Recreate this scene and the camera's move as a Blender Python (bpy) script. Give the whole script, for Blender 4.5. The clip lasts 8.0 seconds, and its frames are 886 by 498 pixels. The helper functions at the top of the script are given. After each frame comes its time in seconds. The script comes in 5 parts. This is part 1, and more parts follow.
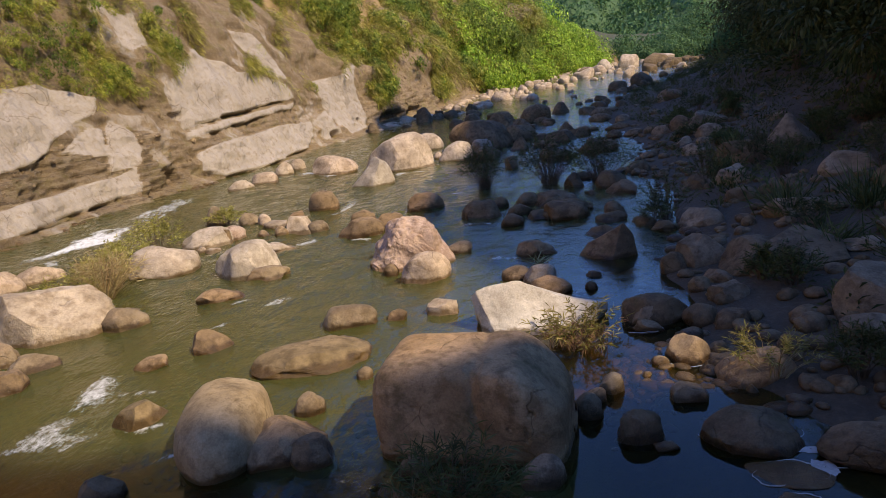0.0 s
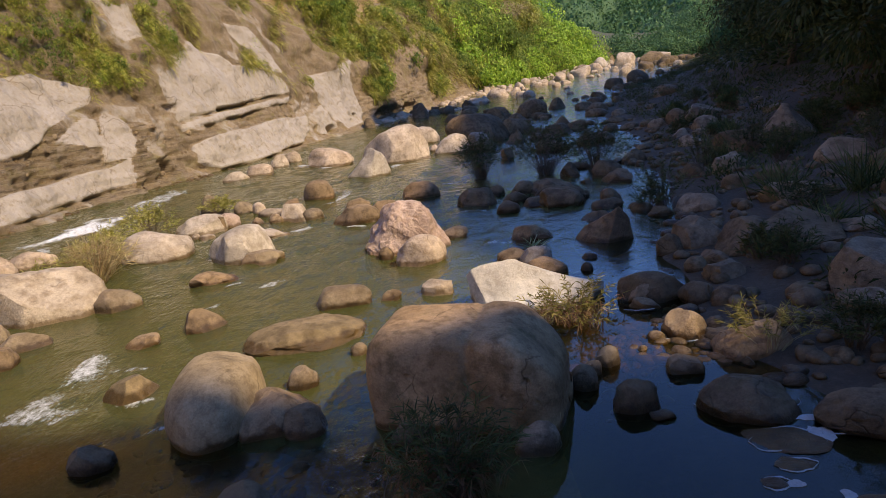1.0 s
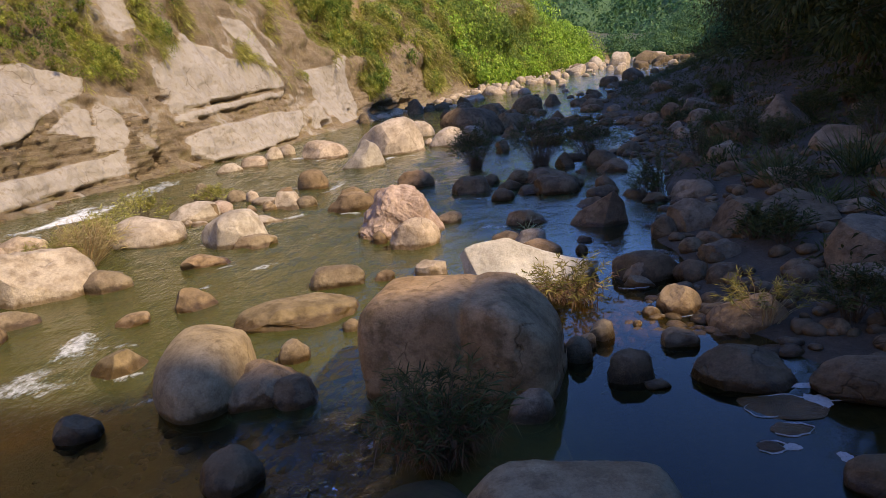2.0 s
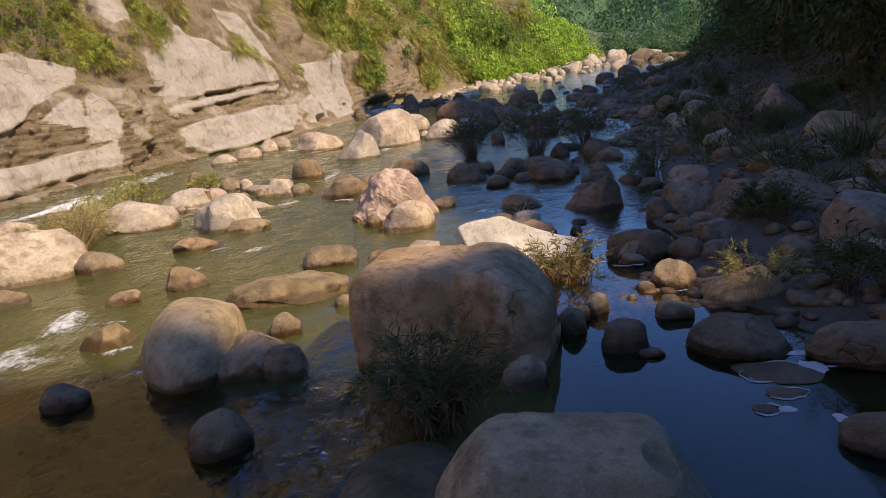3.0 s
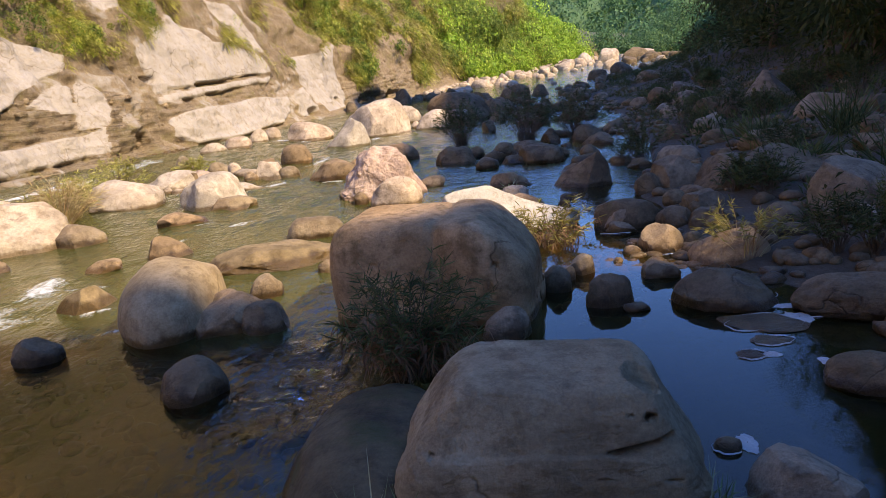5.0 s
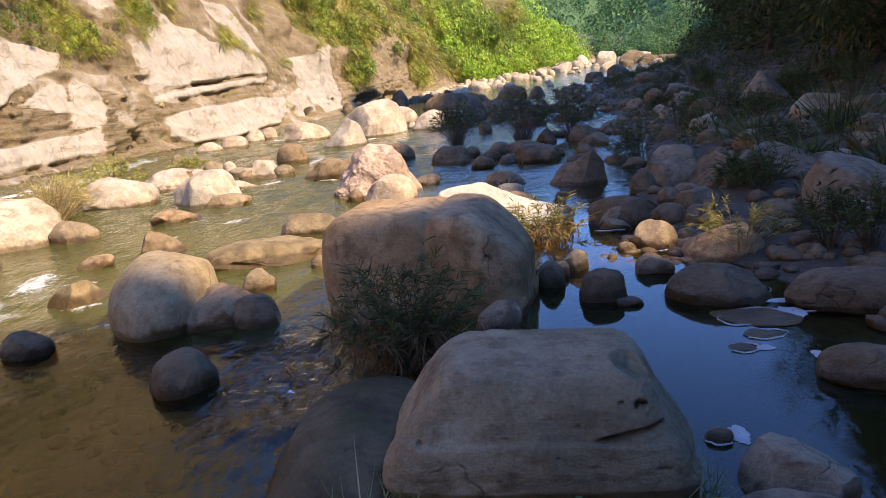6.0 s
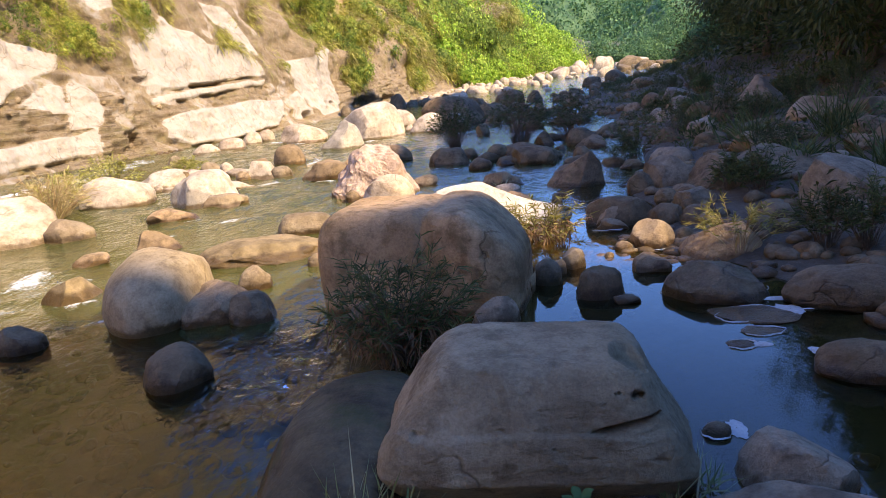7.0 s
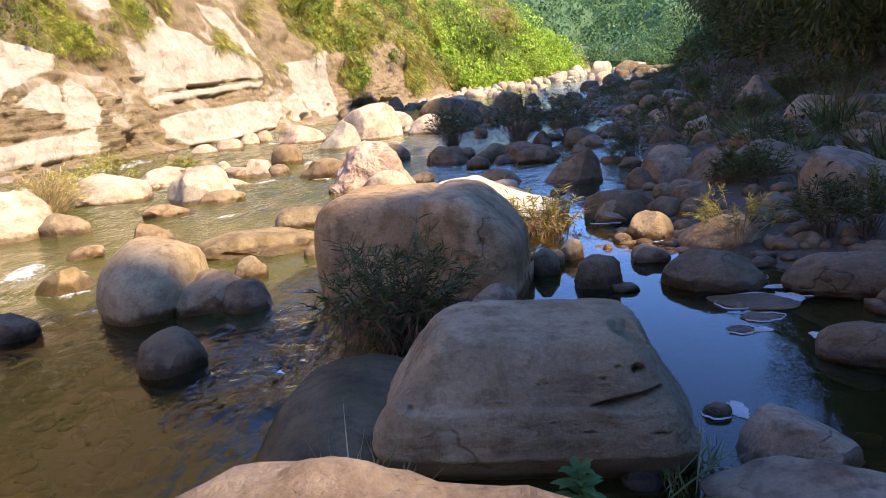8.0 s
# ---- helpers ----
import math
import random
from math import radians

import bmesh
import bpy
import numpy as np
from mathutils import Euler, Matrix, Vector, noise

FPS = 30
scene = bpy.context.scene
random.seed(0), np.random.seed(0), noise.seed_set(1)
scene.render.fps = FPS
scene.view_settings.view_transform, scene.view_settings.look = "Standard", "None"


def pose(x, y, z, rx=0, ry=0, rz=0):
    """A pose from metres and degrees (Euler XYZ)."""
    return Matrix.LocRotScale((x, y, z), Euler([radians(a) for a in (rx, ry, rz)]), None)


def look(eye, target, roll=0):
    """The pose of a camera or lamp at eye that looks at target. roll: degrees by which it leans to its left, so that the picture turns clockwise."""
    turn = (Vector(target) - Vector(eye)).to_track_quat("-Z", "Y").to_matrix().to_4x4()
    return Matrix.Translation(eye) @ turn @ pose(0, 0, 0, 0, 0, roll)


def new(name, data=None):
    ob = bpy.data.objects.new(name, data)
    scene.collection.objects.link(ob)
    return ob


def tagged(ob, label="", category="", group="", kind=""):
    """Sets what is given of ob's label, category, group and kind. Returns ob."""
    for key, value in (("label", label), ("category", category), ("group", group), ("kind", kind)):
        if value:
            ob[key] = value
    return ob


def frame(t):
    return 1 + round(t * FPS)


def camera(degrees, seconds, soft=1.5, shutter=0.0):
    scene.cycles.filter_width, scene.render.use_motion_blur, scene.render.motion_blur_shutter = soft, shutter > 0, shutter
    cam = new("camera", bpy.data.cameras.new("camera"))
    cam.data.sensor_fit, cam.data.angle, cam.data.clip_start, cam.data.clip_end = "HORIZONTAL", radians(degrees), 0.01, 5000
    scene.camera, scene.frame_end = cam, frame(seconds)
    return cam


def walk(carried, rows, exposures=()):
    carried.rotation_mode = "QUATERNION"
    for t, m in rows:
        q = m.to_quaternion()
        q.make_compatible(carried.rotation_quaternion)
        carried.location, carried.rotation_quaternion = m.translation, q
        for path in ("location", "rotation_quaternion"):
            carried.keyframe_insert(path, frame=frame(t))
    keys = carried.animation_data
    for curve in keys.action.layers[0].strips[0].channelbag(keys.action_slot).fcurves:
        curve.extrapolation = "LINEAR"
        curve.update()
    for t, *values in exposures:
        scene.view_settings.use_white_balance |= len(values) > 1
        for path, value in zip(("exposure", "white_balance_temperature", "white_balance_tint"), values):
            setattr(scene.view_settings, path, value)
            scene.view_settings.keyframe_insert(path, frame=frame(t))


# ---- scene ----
cam = camera(65.0, 8.0, soft=0.45)
PATH = [
    (0, (0.215, -0.056, 3.2), (0.216, 1.888, 2.728), -6.1),
    (0.5, (0.208, -0.063, 3.054), (0.215, 1.88, 2.582), -5.9),
    (1, (0.201, -0.062, 2.916), (0.213, 1.881, 2.442), -5.9),
    (1.5, (0.186, -0.057, 2.772), (0.206, 1.886, 2.298), -5.7),
    (3, (0.193, -0.055, 2.355), (0.231, 1.887, 1.877), -5.4),
    (3.5, (0.194, -0.058, 2.22), (0.238, 1.883, 1.739), -5.2),
    (4, (0.2, -0.066, 2.086), (0.25, 1.875, 1.604), -5.1),
    (4.5, (0.22, -0.063, 2.009), (0.275, 1.878, 1.528), -5.1),
    (6, (0.27, -0.051, 1.87), (0.338, 1.891, 1.398), -4.8),
    (6.5, (0.273, -0.046, 1.865), (0.346, 1.897, 1.396), -4.6),
    (7, (0.27, -0.041, 1.802), (0.347, 1.904, 1.342), -4.5),
    (7.5, (0.266, -0.032, 1.725), (0.346, 1.915, 1.272), -4.4),
    (8, (0.262, -0.028, 1.658), (0.347, 1.92, 1.211), -4.3),
]
walk(cam, [(t, look(eye, target, roll)) for t, eye, target, roll in PATH],
     exposures=[(0, 0.80, 8000, 11), (3, 0.99, 8000, 11), (4.5, 1.27, 8000, 11), (6, 1.64, 8000, 11), (8, 1.92, 8000, 11)])

# ---- light ----
SUN = Vector((0.55, -0.42, 0.72)).normalized()
world = bpy.data.worlds.new("sky")
scene.world = world
world.use_nodes = True
wn = world.node_tree.nodes
sky = wn.new("ShaderNodeTexSky")
sky.sky_type, sky.sun_disc = "NISHITA", False
sky.sun_elevation, sky.sun_rotation = math.asin(SUN.z), math.atan2(SUN.x, SUN.y)
sky.air_density, sky.dust_density, sky.ozone_density = 1.0, 0.1, 5.0
wn["Background"].inputs["Strength"].default_value = 0.138
deep = wn.new("ShaderNodeMix")
deep.data_type, deep.blend_type = "RGBA", "MULTIPLY"
deep.inputs["Factor"].default_value = 1.0
deep.inputs["B"].default_value = (0.58, 0.87, 1.48, 1)
world.node_tree.links.new(sky.outputs[0], deep.inputs["A"])
world.node_tree.links.new(deep.outputs["Result"], wn["Background"].inputs["Color"])
sun_data = bpy.data.lights.new("sun", "SUN")
sun_data.energy, sun_data.angle, sun_data.color = 2.95, radians(0.53), (1.0, 0.89, 0.72)
sun = new("sun", sun_data)
sun.matrix_world = look(SUN * 90, (0, 0, 0))

# ---- the lie of the land ----
RIGHT_Y = [-60, 0, 2.6, 3.4, 5, 6.3, 10.5, 16.2, 21.7, 28, 40, 55, 63, 75, 93, 110, 170, 400]
RIGHT_X = [4.5, 2.6, 2.9, 3.3, 3.45, 3.1, 3.65, 6.0, 6.5, 8.6, 10.0, 15, 20, 26, 34, 44, 82, 240]
LEFT_Y = [-60, 0, 10, 18, 21, 24.5, 26, 28, 30, 34, 41, 48, 55, 62, 70, 80, 90, 100, 110, 125, 160, 400]
LEFT_X = [-14, -12.6, -12.2, -11.6, -11.2, -10.9, -10.4, -9.6, -8.8, -7.4, -6.0, -4.1, -1.6, 1.2, 4, 8, 14, 22, 30, 40, 64, 220]
# out-of-view crest, its heights and notch set to shape the shade on the river
CREST_Y = [-60, -35, -28, -26, -24.6, -23.8, -23.2, -21.9, -21.6, -21.26, -20.7, -20.4, -19.8, -19, -17.4, -16.8, -16.3, -14.9, -14.2, -12.4, -10.4, -7.2, -2, 3.8, 6.4, 11, 16, 21.4, 26, 32, 39, 44, 50, 60, 72, 82, 110, 400]
CREST_Z = [48, 50, 46, 40, 40, 47, 47.8, 46.5, 45.75, 45.0, 44.15, 43.6, 43.2, 42.1, 38.6, 39.2, 40.6, 40.6, 41.2, 42.6, 43.2, 43.2, 42.1, 40.8, 41.5, 42.4, 45, 48.5, 47.5, 43.7, 37.3, 32, 26.5, 18, 10, 8, 12, 40]
HANG_Y, HANG_Z = [-60, 40, 62, 85, 96, 102, 108, 125, 400], [75, 85, 80, 56, 42, 20, 5, 3, 2]


def waves(seed, octaves, per=10):
    """A smooth random field over points (n, 3), made of sines, about -1 to 1."""
    rng = np.random.default_rng(seed)
    sets = []
    for freq, amp in octaves:
        k = rng.normal(size=(per, 3))
        k *= (freq * rng.uniform(0.6, 1.5, (per, 1))) / np.linalg.norm(k, axis=1, keepdims=True)
        sets.append((k, rng.uniform(0, 6.28, per), amp * 1.6 / math.sqrt(per)))

    def field(p):
        return sum((np.sin(p @ k.T + ph).sum(1) * a for k, ph, a in sets), np.zeros(len(p)))
    return field


def smooth(a, b, v):
    t = np.clip((v - a) / (b - a), 0, 1)
    return t * t * (3 - 2 * t)


def water_z(y):
    w = np.maximum(0.0, np.asarray(y, float) - 28)
    return 0.022 * w * w / (w + 10) + 0.02 * np.maximum(0.0, np.asarray(y, float) - 60)


def right_x(y):
    return np.interp(y, RIGHT_Y, RIGHT_X)


def left_x(y):
    return np.interp(y, LEFT_Y, LEFT_X)


LUMPS = waves(3, [(0.9, 0.5), (2.3, 0.3), (6.0, 0.12)])
HILLS = waves(4, [(0.11, 1.0), (0.3, 0.5), (0.9, 0.15)])


def ground_z(x, y):
    """The height of the ground sheet: river bed, banks, the valley's two sides."""
    x, y = np.asarray(x, float), np.asarray(y, float)
    p = np.stack([x, y, 0 * x], -1).reshape(-1, 3)
    lump, hill = LUMPS(p).reshape(x.shape), HILLS(p).reshape(x.shape)
    wz, d, dl = water_z(y), x - right_x(y), left_x(y) - x
    inside = np.minimum(-d, -dl)
    z = wz - 0.10 - 0.34 * smooth(0.0, 2.2, inside) + 0.07 * lump
    db = np.maximum(d, 0)
    bank = 0.13 * np.minimum(db, 8) + 0.012 * np.minimum(db, 8) ** 2
    foot = right_x(y) + 7
    top = np.maximum(34.0, right_x(y) + 16)
    rise = np.clip((x - foot) / (top - foot), 0, 1) ** 2.4 * (np.interp(y, CREST_Y, CREST_Z)) - 0.35 * np.clip(x - top, 0, 60)
    z = np.where(d > -0.6, np.maximum(z, wz - 0.10 * smooth(0.2, -0.6, d) * 2 + bank + 0.06 * lump), z)
    z = z + rise + hill * smooth(9, 14, d) * 0.8 * smooth(top, top - 8, x)
    dc = np.maximum(dl - 1.2, 0)
    crest = np.interp(y, HANG_Y, HANG_Z)
    z = z + np.where(dl > 1.2, crest * (1 - np.exp(-dc * np.interp(y, [40, 62, 95], [2.4, 2.6, 1.6]) / crest)) + hill * smooth(3, 10, dl), 0)
    z = z + 7 * smooth(112, 150, y) * smooth(1, -3, np.maximum(d, dl))
    z = z + 0.13 * np.exp(-((x - 2.0) / 0.75) ** 2 - ((y - 6.9) / 0.8) ** 2)
    # near bank under the camera
    near = smooth(2.3, 0.9, y) * smooth(-1.0, -0.1, x) * smooth(6, 3, x)
    z = z + near * (0.25 + 0.25 * np.clip(1.6 - y, 0, 3))
    back = smooth(-6, -22, y)
    return z + back * 14 * smooth(-11, -2, x) * smooth(18, 8, x)


# ---- materials ----
def nodes_of(name):
    m = bpy.data.materials.new(name)
    m.use_nodes = True
    return m, m.node_tree.nodes, m.node_tree.links, m.node_tree.nodes["Principled BSDF"]


def noise_node(n, l, coords, scale, detail=4.0, rough=0.55, stretch=None):
    t = n.new("ShaderNodeTexNoise")
    t.inputs["Scale"].default_value, t.inputs["Detail"].default_value, t.inputs["Roughness"].default_value = scale, detail, rough
    if stretch:
        mp = n.new("ShaderNodeMapping")
        mp.inputs["Scale"].default_value = stretch
        l.new(coords, mp.inputs["Vector"])
        coords = mp.outputs[0]
    l.new(coords, t.inputs["Vector"])
    return t.outputs["Fac"]


def ramp_node(n, l, fac, stops):
    r = n.new("ShaderNodeValToRGB")
    while len(r.color_ramp.elements) < len(stops):
        r.color_ramp.elements.new(0.5)
    for e, (at, c) in zip(r.color_ramp.elements, stops):
        e.position, e.color = at, (*c, 1) if len(c) == 3 else c
    l.new(fac, r.inputs["Fac"])
    return r.outputs["Color"]


def mix_node(n, l, fac, a, b, mode="MIX"):
    m = n.new("ShaderNodeMix")
    m.data_type, m.blend_type = "RGBA", mode
    for socket, v in ((m.inputs["Factor"], fac), (m.inputs["A"], a), (m.inputs["B"], b)):
        if isinstance(v, (int, float)):
            socket.default_value = v
        elif isinstance(v, tuple):
            socket.default_value = (*v, 1)
        else:
            l.new(v, socket)
    return m.outputs["Result"]


def math_node(n, l, op, a, b=0.5):
    m = n.new("ShaderNodeMath")
    m.operation = op
    for socket, v in ((m.inputs[0], a), (m.inputs[1], b)):
        if isinstance(v, (int, float)):
            socket.default_value = v
        else:
            l.new(v, socket)
    return m.outputs[0]


def grey(v):
    return (v, v, v)


def stone(name, light, dark, stain, wet=0.06, moss=0.0, bump=0.35, pits=0.5, beds=0.0):
    """River stone: two-scale mottling, fine speckle, water stain near the water line."""
    m, n, l, b = nodes_of(name)
    geo = n.new("ShaderNodeNewGeometry")
    tex = n.new("ShaderNodeTexCoord")
    info = n.new("ShaderNodeObjectInfo")
    pos = geo.outputs["Position"]
    big = noise_node(n, l, pos, 1.3, 5, 0.6)
    mid = noise_node(n, l, pos, 6.0, 6, 0.65)
    fine = noise_node(n, l, pos, 55.0, 4, 0.7)
    col = mix_node(n, l, ramp_node(n, l, big, [(0.40, grey(0)), (0.60, grey(1))]), light, dark)
    col = mix_node(n, l, ramp_node(n, l, mid, [(0.47, grey(0)), (0.64, grey(0.9))]), col, stain)
    col = mix_node(n, l, ramp_node(n, l, noise_node(n, l, pos, 3.1, 8, 0.75), [(0.55, grey(0)), (0.66, grey(0.55))]), col, mix_node(n, l, 1.0, stain, (0.62, 0.58, 0.52), "MULTIPLY"))
    col = mix_node(n, l, 0.4, col, ramp_node(n, l, fine, [(0.34, grey(0.62)), (0.66, grey(1.28))]), "MULTIPLY")
    col = mix_node(n, l, 0.45, col, ramp_node(n, l, noise_node(n, l, pos, 11.0, 8, 0.8), [(0.38, grey(0.6)), (0.50, grey(1.05)), (0.64, grey(1.2))]), "MULTIPLY")
    col = mix_node(n, l, 0.8, col, ramp_node(n, l, noise_node(n, l, pos, 2.2, 3, 0.5), [(0.3, grey(0.72)), (0.7, grey(1.18))]), "MULTIPLY")
    if beds:
        layers = noise_node(n, l, pos, 2.6, 7, 0.68, (0.6, 0.6, 3.2))
        col = mix_node(n, l, ramp_node(n, l, layers, [(0.52, grey(0)), (0.62, grey(beds))]), col, mix_node(n, l, 1.0, col, (0.62, 0.57, 0.50), "MULTIPLY"))
    warp = n.new("ShaderNodeVectorMath")
    warp.operation = "MULTIPLY_ADD"
    wob = n.new("ShaderNodeTexNoise")
    wob.inputs["Scale"].default_value, wob.inputs["Detail"].default_value = 2.6, 5
    l.new(pos, wob.inputs["Vector"])
    l.new(wob.outputs["Color"], warp.inputs[0])
    warp.inputs[1].default_value = (0.35, 0.35, 0.35)
    l.new(pos, warp.inputs[2])
    vor = n.new("ShaderNodeTexVoronoi")
    vor.feature = "DISTANCE_TO_EDGE"
    vor.inputs["Scale"].default_value = 1.1
    l.new(warp.outputs[0], vor.inputs["Vector"])
    line = ramp_node(n, l, vor.outputs["Distance"], [(0.0, grey(1)), (0.010, grey(0))])
    crack = mix_node(n, l, 1.0, line, ramp_node(n, l, noise_node(n, l, pos, 2.1, 3), [(0.54, grey(0)), (0.62, grey(0.7))]), "MULTIPLY")
    col = mix_node(n, l, crack, col, mix_node(n, l, 1.0, col, (0.30, 0.26, 0.22), "MULTIPLY"))
    tint = ramp_node(n, l, info.outputs["Random"], [(0.0, (0.82, 0.80, 0.78)), (0.5, (1.0, 0.97, 0.92)), (1.0, (1.05, 0.95, 0.88))])
    col = mix_node(n, l, 1.0, col, tint, "MULTIPLY")
    sep = n.new("ShaderNodeSeparateXYZ")
    l.new(pos, sep.inputs[0])
    if moss:
        patch = ramp_node(n, l, noise_node(n, l, pos, 3.2, 6, 0.7), [(0.52, grey(0)), (0.66, grey(moss))])
        col = mix_node(n, l, patch, col, (0.055, 0.062, 0.018))
    level = math_node(n, l, "SUBTRACT", sep.outputs["Z"], math_node(n, l, "MULTIPLY", mid, 0.14))
    band = ramp_node(n, l, math_node(n, l, "ADD", math_node(n, l, "MULTIPLY", level, 4.0), 0.5 - 4 * (wet - 0.07)),
                     [(0.45, grey(1)), (0.62, grey(0))])
    col = mix_node(n, l, band, col, mix_node(n, l, 1.0, col, (0.42, 0.36, 0.28), "MULTIPLY"))
    l.new(col, b.inputs["Base Color"])
    l.new(ramp_node(n, l, band, [(0.0, grey(0.85)), (1.0, grey(0.32))]), b.inputs["Roughness"])
    bp = n.new("ShaderNodeBump")
    grit = noise_node(n, l, pos, 70.0, 6, 0.75)
    bp.inputs["Strength"].default_value, bp.inputs["Distance"].default_value = min(1.0, bump * 1.9), 0.07
    pit = noise_node(n, l, pos, 16.0, 8, 0.72)
    l.new(math_node(n, l, "SUBTRACT", math_node(n, l, "ADD", math_node(n, l, "MULTIPLY", pit, pits), math_node(n, l, "MULTIPLY", mid, 0.8)), math_node(n, l, "SUBTRACT", math_node(n, l, "MULTIPLY", crack, 0.35), math_node(n, l, "MULTIPLY", grit, 0.03))), bp.inputs["Height"])
    l.new(bp.outputs[0], b.inputs["Normal"])
    b.inputs["Specular IOR Level"].default_value = 0.3
    return m


STONE = {
    "white": stone("stone_white", (0.53, 0.465, 0.38), (0.42, 0.36, 0.285), (0.32, 0.265, 0.2)),
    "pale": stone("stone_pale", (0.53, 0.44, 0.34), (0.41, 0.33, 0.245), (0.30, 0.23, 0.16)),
    "tan": stone("stone_tan", (0.36, 0.28, 0.18), (0.26, 0.19, 0.12), (0.17, 0.12, 0.07)),
    "brown": stone("stone_brown", (0.36, 0.25, 0.145), (0.25, 0.17, 0.095), (0.15, 0.10, 0.055)),
    "wet": stone("stone_wet", (0.36, 0.265, 0.15), (0.26, 0.19, 0.10), (0.17, 0.12, 0.06), wet=0.10),
    "rose": stone("stone_rose", (0.60, 0.46, 0.375), (0.48, 0.355, 0.285), (0.33, 0.225, 0.17), bump=0.4, pits=0.8),
    "chalk": stone("stone_chalk", (0.74, 0.69, 0.60), (0.62, 0.56, 0.47), (0.50, 0.44, 0.36), bump=0.2, pits=0.35),
    "grey": stone("stone_grey", (0.36, 0.28, 0.19), (0.25, 0.19, 0.125), (0.15, 0.11, 0.07)),
    # darker stone kept for shaded places, part of their shade in its colour
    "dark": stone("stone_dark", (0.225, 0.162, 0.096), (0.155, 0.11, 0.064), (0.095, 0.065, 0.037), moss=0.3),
    "bluish": stone("stone_bluish", (0.25, 0.27, 0.30), (0.17, 0.18, 0.20), (0.11, 0.11, 0.12)),
    "egg": stone("stone_egg", (0.43, 0.345, 0.215), (0.34, 0.265, 0.155), (0.24, 0.18, 0.10), bump=0.18, pits=0.3),
    "big": stone("stone_big", (0.47, 0.33, 0.185), (0.34, 0.235, 0.125), (0.225, 0.15, 0.075), moss=0.4, bump=0.25),
    "front": stone("stone_front", (0.44, 0.355, 0.225), (0.34, 0.265, 0.16), (0.24, 0.178, 0.10), bump=0.4, pits=0.9, beds=0.45),
    "warm": stone("stone_warm", (0.40, 0.29, 0.17), (0.30, 0.21, 0.12), (0.22, 0.15, 0.09)),
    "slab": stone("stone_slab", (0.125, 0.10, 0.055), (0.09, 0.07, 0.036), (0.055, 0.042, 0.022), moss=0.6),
    "fore": stone("stone_fore", (0.42, 0.32, 0.255), (0.33, 0.245, 0.19), (0.24, 0.165, 0.12), bump=0.6, pits=0.9),
}
STONE["cracked"], STONE["pink"], STONE["rough"], STONE["veined"] = STONE["white"], STONE["rose"], STONE["warm"], STONE["tan"]


def earth_material(name, a, b_, c, scale=1.0, rough=0.95, bump=0.6):
    m, n, l, b = nodes_of(name)
    pos = n.new("ShaderNodeNewGeometry").outputs["Position"]
    col = mix_node(n, l, ramp_node(n, l, noise_node(n, l, pos, 0.8 * scale, 6, 0.65), [(0.35, grey(0)), (0.68, grey(1))]), a, b_)
    col = mix_node(n, l, ramp_node(n, l, noise_node(n, l, pos, 9 * scale, 5, 0.7), [(0.48, grey(0)), (0.7, grey(0.8))]), col, c)
    l.new(col, b.inputs["Base Color"])
    b.inputs["Roughness"].default_value = rough
    bp = n.new("ShaderNodeBump")
    bp.inputs["Strength"].default_value, bp.inputs["Distance"].default_value = bump, 0.06
    l.new(noise_node(n, l, pos, 14 * scale, 8, 0.7), bp.inputs["Height"])
    l.new(bp.outputs[0], b.inputs["Normal"])
    return m


GRAVEL = earth_material("bed_gravel", (0.22, 0.14, 0.062), (0.14, 0.09, 0.04), (0.27, 0.19, 0.10), 1.6)
# bank earth, darkened so its colour carries part of the banks' shade
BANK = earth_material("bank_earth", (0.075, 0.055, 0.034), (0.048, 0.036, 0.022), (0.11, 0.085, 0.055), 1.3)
SLOPE_EARTH = earth_material("slope_earth", (0.36, 0.24, 0.12), (0.27, 0.175, 0.08), (0.22, 0.18, 0.06), 0.6)
# darkened pool bed, standing for the light lost in deep water
POOL_DARK_BED = earth_material("pool_dark_bed", (0.035, 0.028, 0.018), (0.025, 0.02, 0.013), (0.05, 0.04, 0.025), 1.6)
HILL_GREEN = earth_material("hill_undergrowth", (0.05, 0.10, 0.035), (0.08, 0.14, 0.045), (0.035, 0.07, 0.03), 0.2)
FOREST_FLOOR = earth_material("forest_floor", (0.055, 0.06, 0.02), (0.09, 0.08, 0.035), (0.035, 0.045, 0.015), 0.6)


